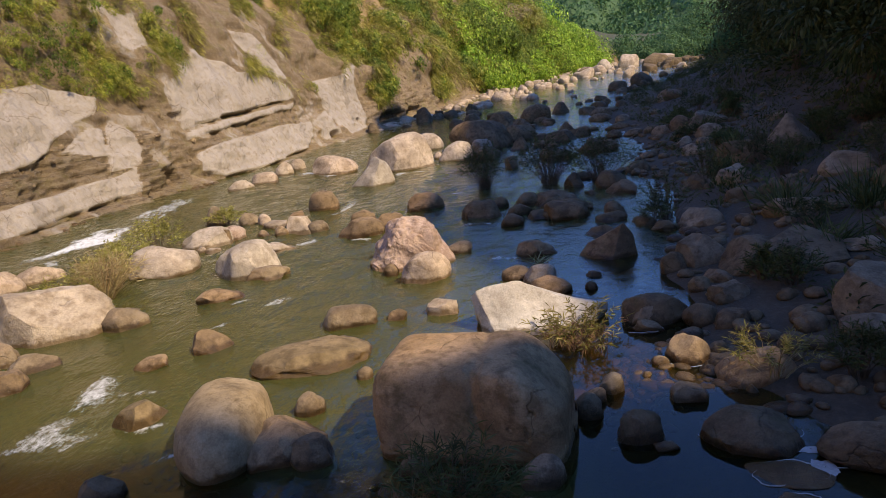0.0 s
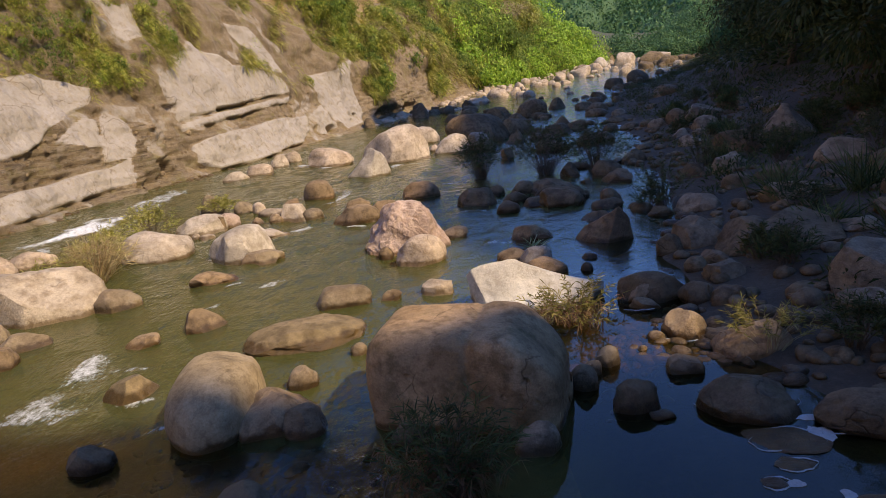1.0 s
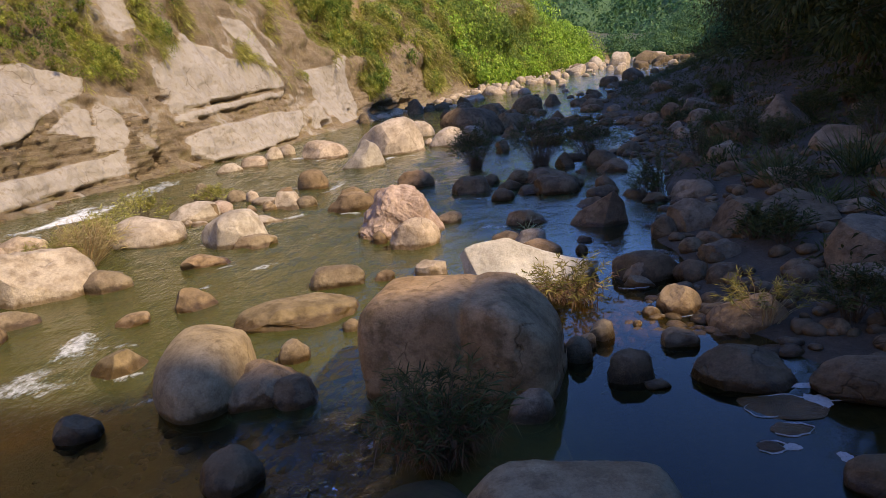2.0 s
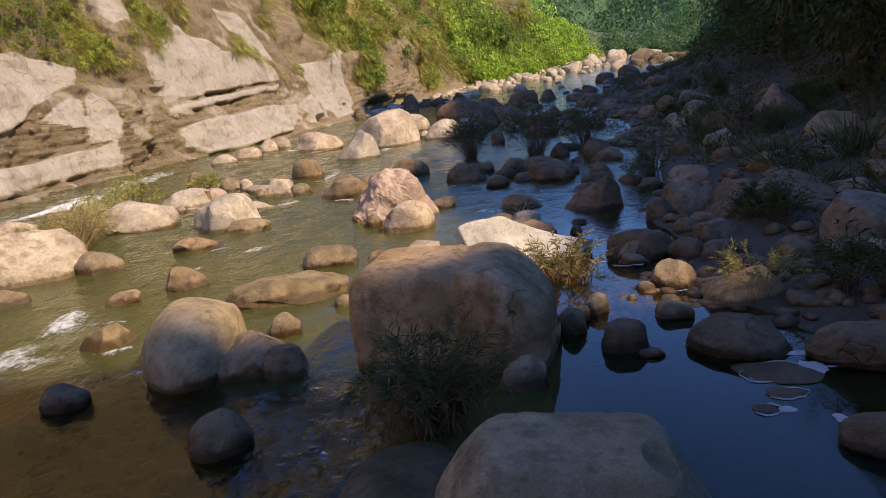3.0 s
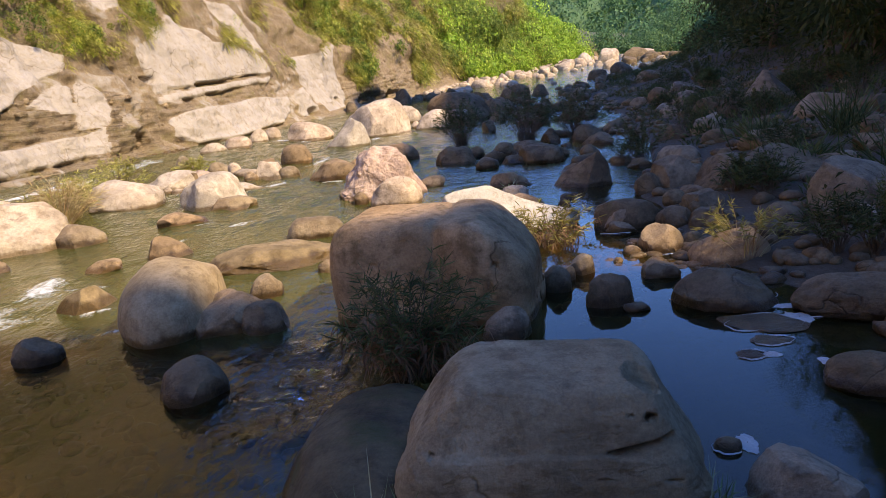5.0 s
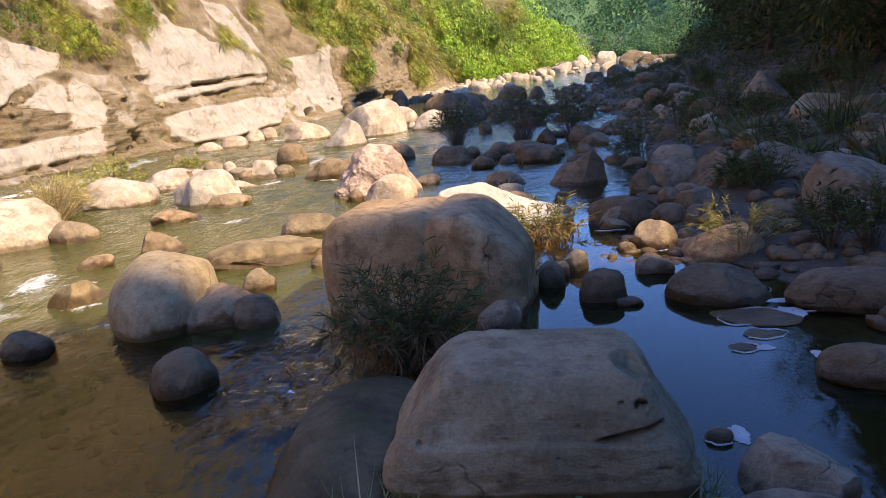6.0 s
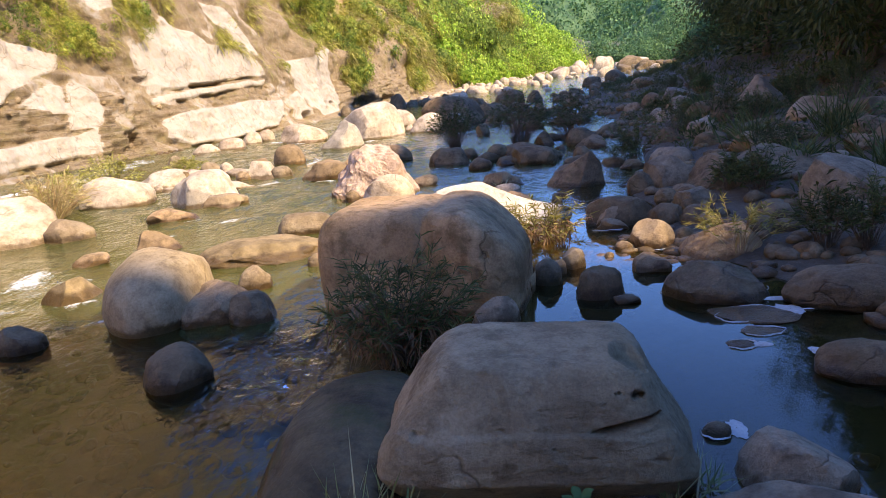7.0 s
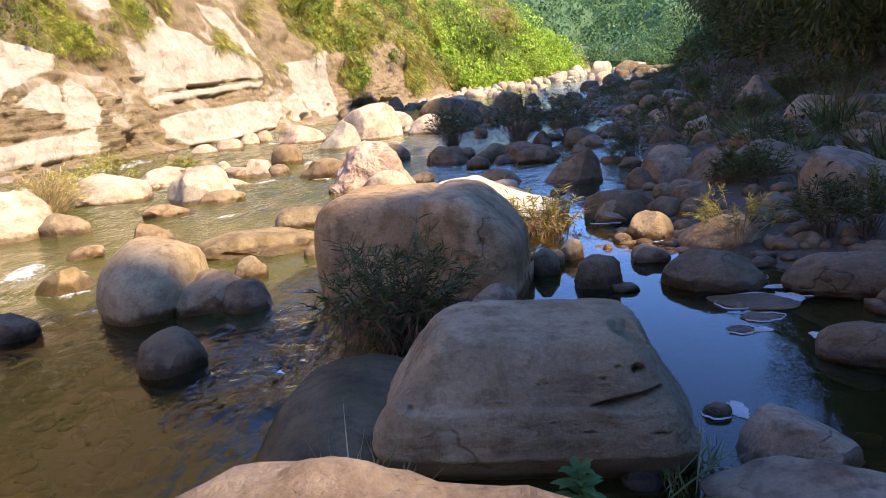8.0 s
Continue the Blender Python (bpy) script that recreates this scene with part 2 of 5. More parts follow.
def cliff_material():
    """Bare earth and pale rock plates, chosen by the mesh's own rock mask."""
    m, n, l, b = nodes_of("cliff_rock_and_earth")
    pos = n.new("ShaderNodeNewGeometry").outputs["Position"]
    at = n.new("ShaderNodeAttribute")
    at.attribute_name = "rock"
    big = noise_node(n, l, pos, 0.7, 6, 0.62)
    streak = noise_node(n, l, pos, 2.4, 6, 0.7, (1.4, 1.4, 0.35))
    layer = noise_node(n, l, pos, 1.5, 6, 0.65, (0.5, 0.5, 5.0))
    fine = noise_node(n, l, pos, 19, 9, 0.82)
    dirt = mix_node(n, l, ramp_node(n, l, streak, [(0.36, grey(0)), (0.66, grey(1))]), (0.345, 0.25, 0.15), (0.225, 0.158, 0.09))
    beds = n.new("ShaderNodeAttribute")
    beds.attribute_name = "strata"
    dirt = mix_node(n, l, math_node(n, l, "MULTIPLY", ramp_node(n, l, layer, [(0.52, grey(0)), (0.62, grey(0.65))]), beds.outputs["Fac"]), dirt, (0.42, 0.33, 0.21))
    thin = noise_node(n, l, pos, 2.2, 7, 0.7, (0.45, 0.45, 5.0))
    dirt = mix_node(n, l, math_node(n, l, "MULTIPLY", ramp_node(n, l, thin, [(0.53, grey(0)), (0.60, grey(0.8))]), beds.outputs["Fac"]), dirt, (0.105, 0.07, 0.04))
    green = noise_node(n, l, pos, 1.1, 6, 0.7)
    dirt = mix_node(n, l, ramp_node(n, l, green, [(0.52, grey(0)), (0.66, grey(0.7))]), dirt, (0.24, 0.20, 0.065))
    dirt = mix_node(n, l, ramp_node(n, l, fine, [(0.50, grey(0)), (0.66, grey(0.75))]), dirt, (0.145, 0.098, 0.052))
    dirt = mix_node(n, l, ramp_node(n, l, noise_node(n, l, pos, 9.0, 5, 0.7), [(0.56, grey(0)), (0.64, grey(0.7))]), dirt, (0.36, 0.29, 0.20))
    rock = mix_node(n, l, ramp_node(n, l, big, [(0.40, grey(0)), (0.66, grey(1))]), (0.425, 0.366, 0.303), (0.355, 0.302, 0.24))
    rock = mix_node(n, l, ramp_node(n, l, streak, [(0.54, grey(0)), (0.74, grey(0.7))]), rock, (0.30, 0.235, 0.16))
    rock = mix_node(n, l, ramp_node(n, l, noise_node(n, l, pos, 4.5, 7, 0.72), [(0.53, grey(0)), (0.66, grey(0.8))]), rock, (0.27, 0.205, 0.135))
    rock = mix_node(n, l, 0.5, rock, ramp_node(n, l, fine, [(0.3, grey(0.6)), (0.7, grey(1.25))]), "MULTIPLY")
    vor = n.new("ShaderNodeTexVoronoi")
    vor.feature = "DISTANCE_TO_EDGE"
    vor.inputs["Scale"].default_value = 0.55
    wob = n.new("ShaderNodeVectorMath")
    wob.operation = "MULTIPLY_ADD"
    jit = n.new("ShaderNodeTexNoise")
    jit.inputs["Scale"].default_value, jit.inputs["Detail"].default_value = 1.2, 6
    l.new(pos, jit.inputs["Vector"])
    l.new(jit.outputs["Color"], wob.inputs[0])
    wob.inputs[1].default_value = (0.9, 0.9, 0.9)
    l.new(pos, wob.inputs[2])
    l.new(wob.outputs[0], vor.inputs["Vector"])
    crack = ramp_node(n, l, vor.outputs["Distance"], [(0.0, grey(0.8)), (0.012, grey(0))])
    rock = mix_node(n, l, mix_node(n, l, 1.0, crack, ramp_node(n, l, big, [(0.45, grey(0)), (0.55, grey(1))]), "MULTIPLY"), rock, (0.16, 0.11, 0.06))
    edge = math_node(n, l, "ADD", at.outputs["Fac"], math_node(n, l, "MULTIPLY", math_node(n, l, "SUBTRACT", noise_node(n, l, pos, 2.4, 6, 0.6), 0.5), 0.8))
    col = mix_node(n, l, ramp_node(n, l, edge, [(0.42, grey(0)), (0.58, grey(1))]), dirt, rock)
    l.new(col, b.inputs["Base Color"])
    b.inputs["Roughness"].default_value = 0.92
    bp = n.new("ShaderNodeBump")
    bp.inputs["Strength"].default_value, bp.inputs["Distance"].default_value = 1.0, 0.24
    l.new(math_node(n, l, "ADD", math_node(n, l, "MULTIPLY", thin, 0.12), math_node(n, l, "MULTIPLY", mix_node(n, l, at.outputs["Fac"], noise_node(n, l, pos, 4, 10, 0.78), noise_node(n, l, pos, 1.6, 9, 0.64)), 1.0)), bp.inputs["Height"])
    l.new(bp.outputs[0], b.inputs["Normal"])
    return m


def water_material():
    """Silty green water: clear film over murk, ripples and broken white water by the mesh's own masks."""
    m, n, l, b = nodes_of("river_water")
    out = n["Material Output"]
    n.remove(b)
    pos = n.new("ShaderNodeNewGeometry").outputs["Position"]
    fast, white = n.new("ShaderNodeAttribute"), n.new("ShaderNodeAttribute")
    fast.attribute_name, white.attribute_name = "fast", "white"
    rip = noise_node(n, l, pos, 3.2, 3, 0.5, (1.0, 0.55, 1.0))
    rip2 = noise_node(n, l, pos, 13, 3, 0.5, (1.0, 0.6, 1.0))
    rip3 = noise_node(n, l, pos, 34, 2, 0.5, (1.0, 0.7, 1.0))
    height = math_node(n, l, "ADD", math_node(n, l, "ADD", rip, math_node(n, l, "MULTIPLY", rip2, 0.42)), math_node(n, l, "MULTIPLY", rip3, 0.13))
    strength = math_node(n, l, "ADD", math_node(n, l, "MULTIPLY", fast.outputs["Fac"], 0.85), 0.012)
    bp = n.new("ShaderNodeBump")
    bp.inputs["Distance"].default_value = 0.1
    l.new(strength, bp.inputs["Strength"])
    l.new(height, bp.inputs["Height"])
    clear, murk, gloss, foam = (n.new("ShaderNodeBsdf" + k) for k in ("Transparent", "Diffuse", "Glossy", "Diffuse"))
    clear.inputs["Color"].default_value = (0.60, 0.48, 0.23, 1)
    murk.inputs["Color"].default_value = (0.105, 0.112, 0.034, 1)
    gloss.inputs["Roughness"].default_value = 0.03
    gloss.inputs["Color"].default_value = (1, 1, 1, 1)
    foam.inputs["Color"].default_value = (0.80, 0.81, 0.80, 1)
    body, film, top = (n.new("ShaderNodeMixShader") for _ in range(3))
    silt = n.new("ShaderNodeAttribute")
    silt.attribute_name = "silt"
    l.new(silt.outputs["Fac"], body.inputs[0])
    l.new(clear.outputs[0], body.inputs[1])
    l.new(murk.outputs[0], body.inputs[2])
    fr = n.new("ShaderNodeFresnel")
    fr.inputs["IOR"].default_value = 1.33
    l.new(bp.outputs[0], fr.inputs["Normal"])
    l.new(bp.outputs[0], gloss.inputs["Normal"])
    l.new(fr.outputs[0], film.inputs[0])
    l.new(body.outputs[0], film.inputs[1])
    l.new(gloss.outputs[0], film.inputs[2])
    bub = noise_node(n, l, pos, 9.0, 9, 0.82, (1.0, 0.6, 1.0))
    cover = ramp_node(n, l, math_node(n, l, "ADD", bub, math_node(n, l, "MULTIPLY", math_node(n, l, "SUBTRACT", white.outputs["Fac"], 1.0), 0.42)),
                      [(0.36, grey(0)), (0.64, grey(0.9))])
    l.new(cover, top.inputs[0])
    l.new(film.outputs[0], top.inputs[1])
    l.new(foam.outputs[0], top.inputs[2])
    l.new(top.outputs[0], out.inputs["Surface"])
    return m


def leaf_material(name, a, b_, c):
    """Leaves that vary from leaf to leaf, and let some light through."""
    m, n, l, b = nodes_of(name)
    geo = n.new("ShaderNodeNewGeometry")
    col = ramp_node(n, l, geo.outputs["Random Per Island"], [(0.0, a), (0.55, b_), (1.0, c)])
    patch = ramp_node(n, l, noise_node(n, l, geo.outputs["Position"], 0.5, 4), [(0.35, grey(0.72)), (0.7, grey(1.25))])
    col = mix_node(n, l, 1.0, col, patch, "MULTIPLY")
    # clump-wide dark and bright tones in the leaf colour, suggesting shaded gaps
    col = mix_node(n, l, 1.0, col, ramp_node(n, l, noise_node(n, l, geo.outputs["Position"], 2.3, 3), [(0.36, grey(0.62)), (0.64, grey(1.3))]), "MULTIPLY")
    l.new(col, b.inputs["Base Color"])
    b.inputs["Roughness"].default_value = 0.6
    b.inputs["Specular IOR Level"].default_value = 0.25
    tr, mx = n.new("ShaderNodeBsdfTranslucent"), n.new("ShaderNodeMixShader")
    l.new(col, tr.inputs["Color"])
    mx.inputs[0].default_value = 0.35
    l.new(b.outputs[0], mx.inputs[1])
    l.new(tr.outputs[0], mx.inputs[2])
    l.new(mx.outputs[0], n["Material Output"].inputs["Surface"])
    return m


CLIFF, WATER = cliff_material(), water_material()
FOAM = earth_material("foam", (0.50, 0.51, 0.50), (0.34, 0.36, 0.36), (0.62, 0.63, 0.62), 6)
LEAF_WILLOW = leaf_material("willow_leaf", (0.05, 0.085, 0.028), (0.09, 0.125, 0.042), (0.17, 0.19, 0.07))
# yellow leaves, colour lightened in place of sun dapples on the bank shrub
LEAF_YELLOW = leaf_material("yellowing_leaf_lightened", (0.17, 0.165, 0.04), (0.33, 0.28, 0.07), (0.44, 0.35, 0.12))
LEAF_DRY = leaf_material("dry_stalk", (0.24, 0.13, 0.07), (0.32, 0.20, 0.11), (0.20, 0.085, 0.045))
LEAF_REED = leaf_material("dry_reed", (0.40, 0.30, 0.14), (0.52, 0.42, 0.21), (0.36, 0.20, 0.10))
LEAF_GRASS = leaf_material("hanging_grass", (0.24, 0.24, 0.045), (0.43, 0.40, 0.09), (0.60, 0.52, 0.20))
LEAF_STRAW = leaf_material("dry_grass", (0.22, 0.15, 0.065), (0.34, 0.25, 0.11), (0.46, 0.37, 0.17))
LEAF_BUSH = leaf_material("bush_leaf", (0.08, 0.14, 0.022), (0.18, 0.26, 0.045), (0.34, 0.39, 0.075))
LEAF_SHRUB = leaf_material("shrub_leaf", (0.18, 0.22, 0.035), (0.34, 0.36, 0.06), (0.54, 0.50, 0.12))
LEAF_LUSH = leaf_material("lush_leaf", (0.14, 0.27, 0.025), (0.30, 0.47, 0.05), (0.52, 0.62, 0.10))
LEAF_TUFT = leaf_material("grass_blade", (0.16, 0.22, 0.08), (0.26, 0.31, 0.13), (0.42, 0.40, 0.24))
# distance haze put into the far leaves' colour as a bluer green
LEAF_FAR_HAZE = leaf_material("far_leaf_haze", (0.05, 0.12, 0.05), (0.09, 0.19, 0.07), (0.16, 0.26, 0.08))
LEAF_FOREST = leaf_material("forest_leaf", (0.045, 0.07, 0.022), (0.08, 0.10, 0.034), (0.135, 0.14, 0.048))
LEAF_NETTLE = leaf_material("broad_leaf", (0.04, 0.10, 0.03), (0.06, 0.14, 0.04), (0.08, 0.17, 0.05))
BARK = earth_material("bark", (0.16, 0.11, 0.07), (0.10, 0.07, 0.045), (0.22, 0.16, 0.10), 4)


# ---- mesh helpers ----
def mesh_of(name, verts, faces, material, smooth_faces=True):
    me = bpy.data.meshes.new(name)
    verts = np.asarray(verts, np.float32)
    faces = np.asarray(faces, np.int32)
    me.vertices.add(len(verts))
    me.vertices.foreach_set("co", verts.ravel())
    k = faces.shape[1]
    me.loops.add(faces.size)
    me.loops.foreach_set("vertex_index", faces.ravel())
    me.polygons.add(len(faces))
    me.polygons.foreach_set("loop_start", np.arange(0, faces.size, k, dtype=np.int32))
    me.polygons.foreach_set("use_smooth", np.full(len(faces), smooth_faces))
    me.update(calc_edges=True)
    me.materials.append(material)
    return me


def part_of(name, verts, faces, material, parent, label="", smooth_faces=True):
    ob = new(name, mesh_of(name, verts, faces, material, smooth_faces))
    ob.parent = parent
    if name in ("stem", "foliage", "dead_leaf", "blade", "crown", "limb"):
        tagged(ob, kind="stuff")
    return tagged(ob, label) if label else ob


def grid_faces(nu, nv):
    i = np.arange(nu * nv).reshape(nu, nv)
    return np.stack([i[:-1, :-1], i[1:, :-1], i[1:, 1:], i[:-1, 1:]], -1).reshape(-1, 4)


def spaced(points, steps):
    """Grid lines from stretch to stretch, each with its own step."""
    out = [points[0]]
    for a, b, s in zip(points, points[1:], steps):
        out.extend(np.linspace(a, b, max(2, round((b - a) / s) + 1))[1:])
    return np.array(out)


def attribute(me, name, values):
    me.attributes.new(name, "FLOAT", "POINT").data.foreach_set("value", np.asarray(values, np.float32).ravel())


def ball(level, cache={}):
    if level not in cache:
        bm = bmesh.new()
        bmesh.ops.create_icosphere(bm, subdivisions=level, radius=1)
        bm.verts.ensure_lookup_table()
        cache[level] = (np.array([v.co[:] for v in bm.verts]), np.array([[v.index for v in f.verts] for f in bm.faces]))
        bm.free()
    return cache[level]


# ---- ground, water, cliff ----
gx = spaced([-160, -60, -16, -7, 7, 12, 30, 37, 90, 300], [10, 2.5, 0.6, 0.14, 0.3, 1.0, 0.5, 4, 15])
gy = spaced([-70, -34, 0, 18, 34, 70, 140, 260, 420], [4, 0.6, 0.14, 0.35, 0.9, 2.5, 8, 20])
X, Y = np.meshgrid(gx, gy, indexing="ij")
Z = ground_z(X, Y)
ground = new("ground", mesh_of("ground", np.stack([X, Y, Z], -1).reshape(-1, 3), grid_faces(len(gx), len(gy)), GRAVEL))
ground.data.materials.append(FOREST_FLOOR)
fx = (X[:-1, :-1] > right_x(Y[:-1, :-1]) + 8) | (X[:-1, :-1] < left_x(Y[:-1, :-1]) - 1.5)
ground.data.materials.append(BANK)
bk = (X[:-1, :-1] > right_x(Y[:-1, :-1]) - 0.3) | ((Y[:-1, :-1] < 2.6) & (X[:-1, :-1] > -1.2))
ground.data.materials.append(SLOPE_EARTH)
ground.data.materials.append(POOL_DARK_BED)
pool = (X[:-1, :-1] > 1.0) & (Y[:-1, :-1] < 10)
slope = (X[:-1, :-1] < 6) & (Y[:-1, :-1] < 70)
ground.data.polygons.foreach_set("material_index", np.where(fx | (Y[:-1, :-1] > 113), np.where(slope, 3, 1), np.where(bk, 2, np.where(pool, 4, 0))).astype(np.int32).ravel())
tagged(ground, "brown gravel river bed and stony banks rising to wooded slopes", "ground", kind="structure")

# white water: x, y, half length, half width, turn in degrees, how white
RAPIDS = [
    (-9.25, 18.2, 2.2, 0.32, 78, 1.25), (-8.8, 15.8, 0.6, 0.15, 85, 0.9),
    (-7.28, 15.28, 0.57, 0.2, 41, 0.8),
    (-8.85, 22.72, 2.82, 0.3, 91, 0.85),
    (-6.67, 27.58, 1.62, 0.25, 66, 0.7),
    (-4.35, 28.12, 1.83, 0.25, -53, 1.0),
    (-3.92, 7.72, 0.52, 0.16, 80, 1.0),
    (-4.1, 6.7, 0.55, 0.26, 68, 0.85),
    (-3.75, 6.5, 0.45, 0.2, 60, 0.75),
    (-3.09, 6.66, 0.29, 0.1, 5, 1.0),
    (-1.64, 14.83, 0.47, 0.16, -19, 1.0),
    (-2.81, 15.03, 0.46, 0.14, 55, 0.9),
    (-2.39, 19.29, 1.60, 0.16, 65, 0.85),
    (1.28, 11.80, 0.40, 0.12, 20, 0.85),
    (-2.51, 10.82, 0.30, 0.1, 3, 0.85),
    (-3.22, 10.97, 0.25, 0.08, 41, 0.85),
    (-0.52, 25.45, 0.89, 0.2, 34, 0.9),
    (0.85, 19.52, 0.45, 0.2, 24, 0.9),
    (9.09, 31.72, 1.27, 0.5, 45, 1.0),
    (-3.22, 9.82, 0.21, 0.06, 53, 0.85),
    (-3.56, 7.59, 0.12, 0.15, 78, 0.8),
    (-1.82, 45.66, 0.72, 0.4, 34, 0.9),
    (1.10, 15.08, 0.70, 0.15, -14, 0.75),
    (-1.97, 12.61, 0.25, 0.08, 31, 0.7),
    (6.16, 18.92, 1.79, 0.4, -95, 0.6),
    (-3.57, 20.07, 1.13, 0.1, -67, 0.7),
    (-0.6, 4.75, 0.35, 0.16, 70, 0.55), (-0.75, 4.2, 0.3, 0.2, 40, 0.5), (-0.95, 5.25, 0.25, 0.10, 60, 0.5), (-0.78, 3.62, 0.36, 0.02, 2, 0.85), (-2.6, 5.95, 0.45, 0.03, 25, 0.9), (27, 82, 6, 1.6, 50, 0.9), (18, 62, 3, 0.6, 55, 0.8),
]
wx = spaced([-16, -10, 7, 14, 90], [0.3, 0.09, 0.3, 2.0])
wy = spaced([-40, 1, 16, 36, 80, 170], [2.0, 0.09, 0.25, 0.8, 3])
X, Y = np.meshgrid(wx, wy, indexing="ij")
fast = 0.32 * smooth(2.4, -1.5, X) * smooth(2.5, 6, Y) + 0.12 + 0.45 * smooth(8, 13, Y)
calm = smooth(0.2, 1.0, X) * smooth(9.5, 7.0, Y)
fast = fast * (1 - 0.93 * calm)
riffle = np.exp(-(np.abs((X + 0.70 - 0.06 * (Y - 4.5)) / 0.46) ** 3 + np.abs((Y - 4.5) / 0.95) ** 3))
still = smooth(5.6, 4.6, Y + 0.25 * X) * smooth(0.4, -0.6, X)
fast = np.maximum(fast * (1 - 0.25 * still), 0.19 * still)
fast = np.maximum(fast, 0.75 * riffle)
white = np.zeros_like(X)
stir = waves(13, [(2.2, 0.8), (6.0, 0.5)])(np.stack([X, Y, 0 * X], -1).reshape(-1, 3)).reshape(X.shape)
for cx, cy, a, b, turn, amount in RAPIDS:
    c, s = math.cos(radians(turn)), math.sin(radians(turn))
    u, v = (X - cx) * c + (Y - cy) * s, -(X - cx) * s + (Y - cy) * c + 0.9 * b * stir
    b = 1.5 * b
    d = np.exp(-((u / a) ** 2 + (v / b) ** 2))
    white = np.maximum(white, amount * np.minimum(1.25 * d, 1))
    fast = np.maximum(fast, 0.9 * np.exp(-((u / (1.6 * a)) ** 2 + (v / (2.2 * b)) ** 2)))
p = np.stack([X, Y, 0 * X], -1).reshape(-1, 3)
RIPPLE = waves(11, [(4.0, 0.5), (9.0, 0.35), (20.0, 0.15)], 12)
Z = water_z(Y) + RIPPLE(p).reshape(X.shape) * (0.045 * np.clip(fast - 0.15, 0, 1) ** 1.3 + 0.03 * riffle)
water = new("water", mesh_of("water", np.stack([X, Y, Z], -1).reshape(-1, 3), grid_faces(len(wx), len(wy)), WATER))
attribute(water.data, "fast", fast + 0.7 * riffle)
attribute(water.data, "white", white)
attribute(water.data, "silt", 0.56 - 0.50 * smooth(0.3, 1.6, X) * smooth(16, 9, Y) - 0.51 * still)
tagged(water, "olive-green river water, rippled, with white rapids and a still pool", "water", kind="structure")

# pale rock plates of the cliff: corners as (along the valley, height)
PLATES = [
    [(18.5, 4.0), (22.3, 4.03), (23.3, 4.47), (24.5, 4.49), (25.8, 4.19), (26.5, 3.9), (26.3, 3.52), (25.8, 3.24), (24.6, 3.0), (23.5, 2.64), (22.5, 2.17), (21.5, 1.99), (20.1, 1.86), (18, 1.8)],
    [(23.1, 2.04), (24.1, 2.49), (25.2, 2.82), (25.7, 2.69), (25.3, 1.92), (25.2, 1.68)],
    [(25.8, 2.61), (26.4, 2.98), (26.8, 2.48), (26.8, 2.11), (25.8, 2.02), (25.5, 2.15)],
    [(29.3, 3.88), (29.7, 4.25), (30.9, 4.44), (31.1, 4.93), (32.2, 5.15), (33.5, 5.71), (34.7, 5.47), (35.4, 4.99), (36, 4.52), (37.8, 4.18), (39.9, 3.62), (40.1, 2.86), (32.7, 2.61), (29.3, 2.26), (29.5, 2.9), (29.4, 3.55)],
    [(29.5, 2.14), (32.5, 2.43), (40.1, 2.67), (39.5, 2.38), (33.1, 2.13), (29.4, 1.88)],
    [(29.5, 1.3), (30.1, 1.4), (31.6, 1.51), (33.8, 1.54), (37.3, 1.63), (40.8, 1.5), (40.4, 0.7), (38.3, 0.25), (33.7, 0.12), (31.8, 0.1), (30.2, 0.15), (29.4, 0.56)],
    [(15, 0.95), (19.2, 0.97), (21.7, 0.96), (24.9, 0.96), (26, 1.16), (25.5, 0.26), (23.5, 0.25), (20.9, 0.28), (15, 0.24)],
    [(44.1, 3.7), (46.8, 3.68), (50.4, 4.35), (49.5, 3.0), (48.9, 1.3), (48.4, 0.25), (44.6, 0.15), (43.6, 1.4), (43.4, 2.8)],
    [(29.3, 7.62), (29.3, 7.11), (30.7, 7.17), (30.4, 6.33), (30.3, 5.98), (29.1, 5.58), (28.9, 5.85), (29, 6.64)],
    [(38.4, 6.83), (39.3, 6.49), (40.1, 5), (40.8, 3.67), (38.8, 4.14), (38.4, 5.32)],
    [(25.4, 2.12), (26.9, 2.09), (26.1, 1.15), (24.8, 1.15)], [(41.5, 1.5), (43.4, 1.9), (43.8, 0.4), (41.6, 0.3)],
]
HOLES = [(29.5, 2.86, 0.34, 0.16), (28.3, 3.31, 0.32, 0.17), (48.0, 4.0, 1.0, 0.5), (46.1, 0.55, 0.3, 0.2), (47.3, 0.68, 0.3, 0.3), (48.3, 0.42, 0.25, 0.25), (20.5, 0.18, 1.6, 0.035), (23.5, 0.20, 1.4, 0.03),
         (31.2, 2.44, 1.5, 0.022), (34.0, 2.60, 1.8, 0.022), (37.4, 2.74, 2.2, 0.025), (33, 0.06, 2.6, 0.04), (37, 0.14, 2.0, 0.04), (53, 0.45, 2.4, 0.5), (57.5, 0.4, 1.5, 0.5), (43.0, 0.35, 0.6, 0.3), (27.6, 0.5, 0.5, 0.35)]
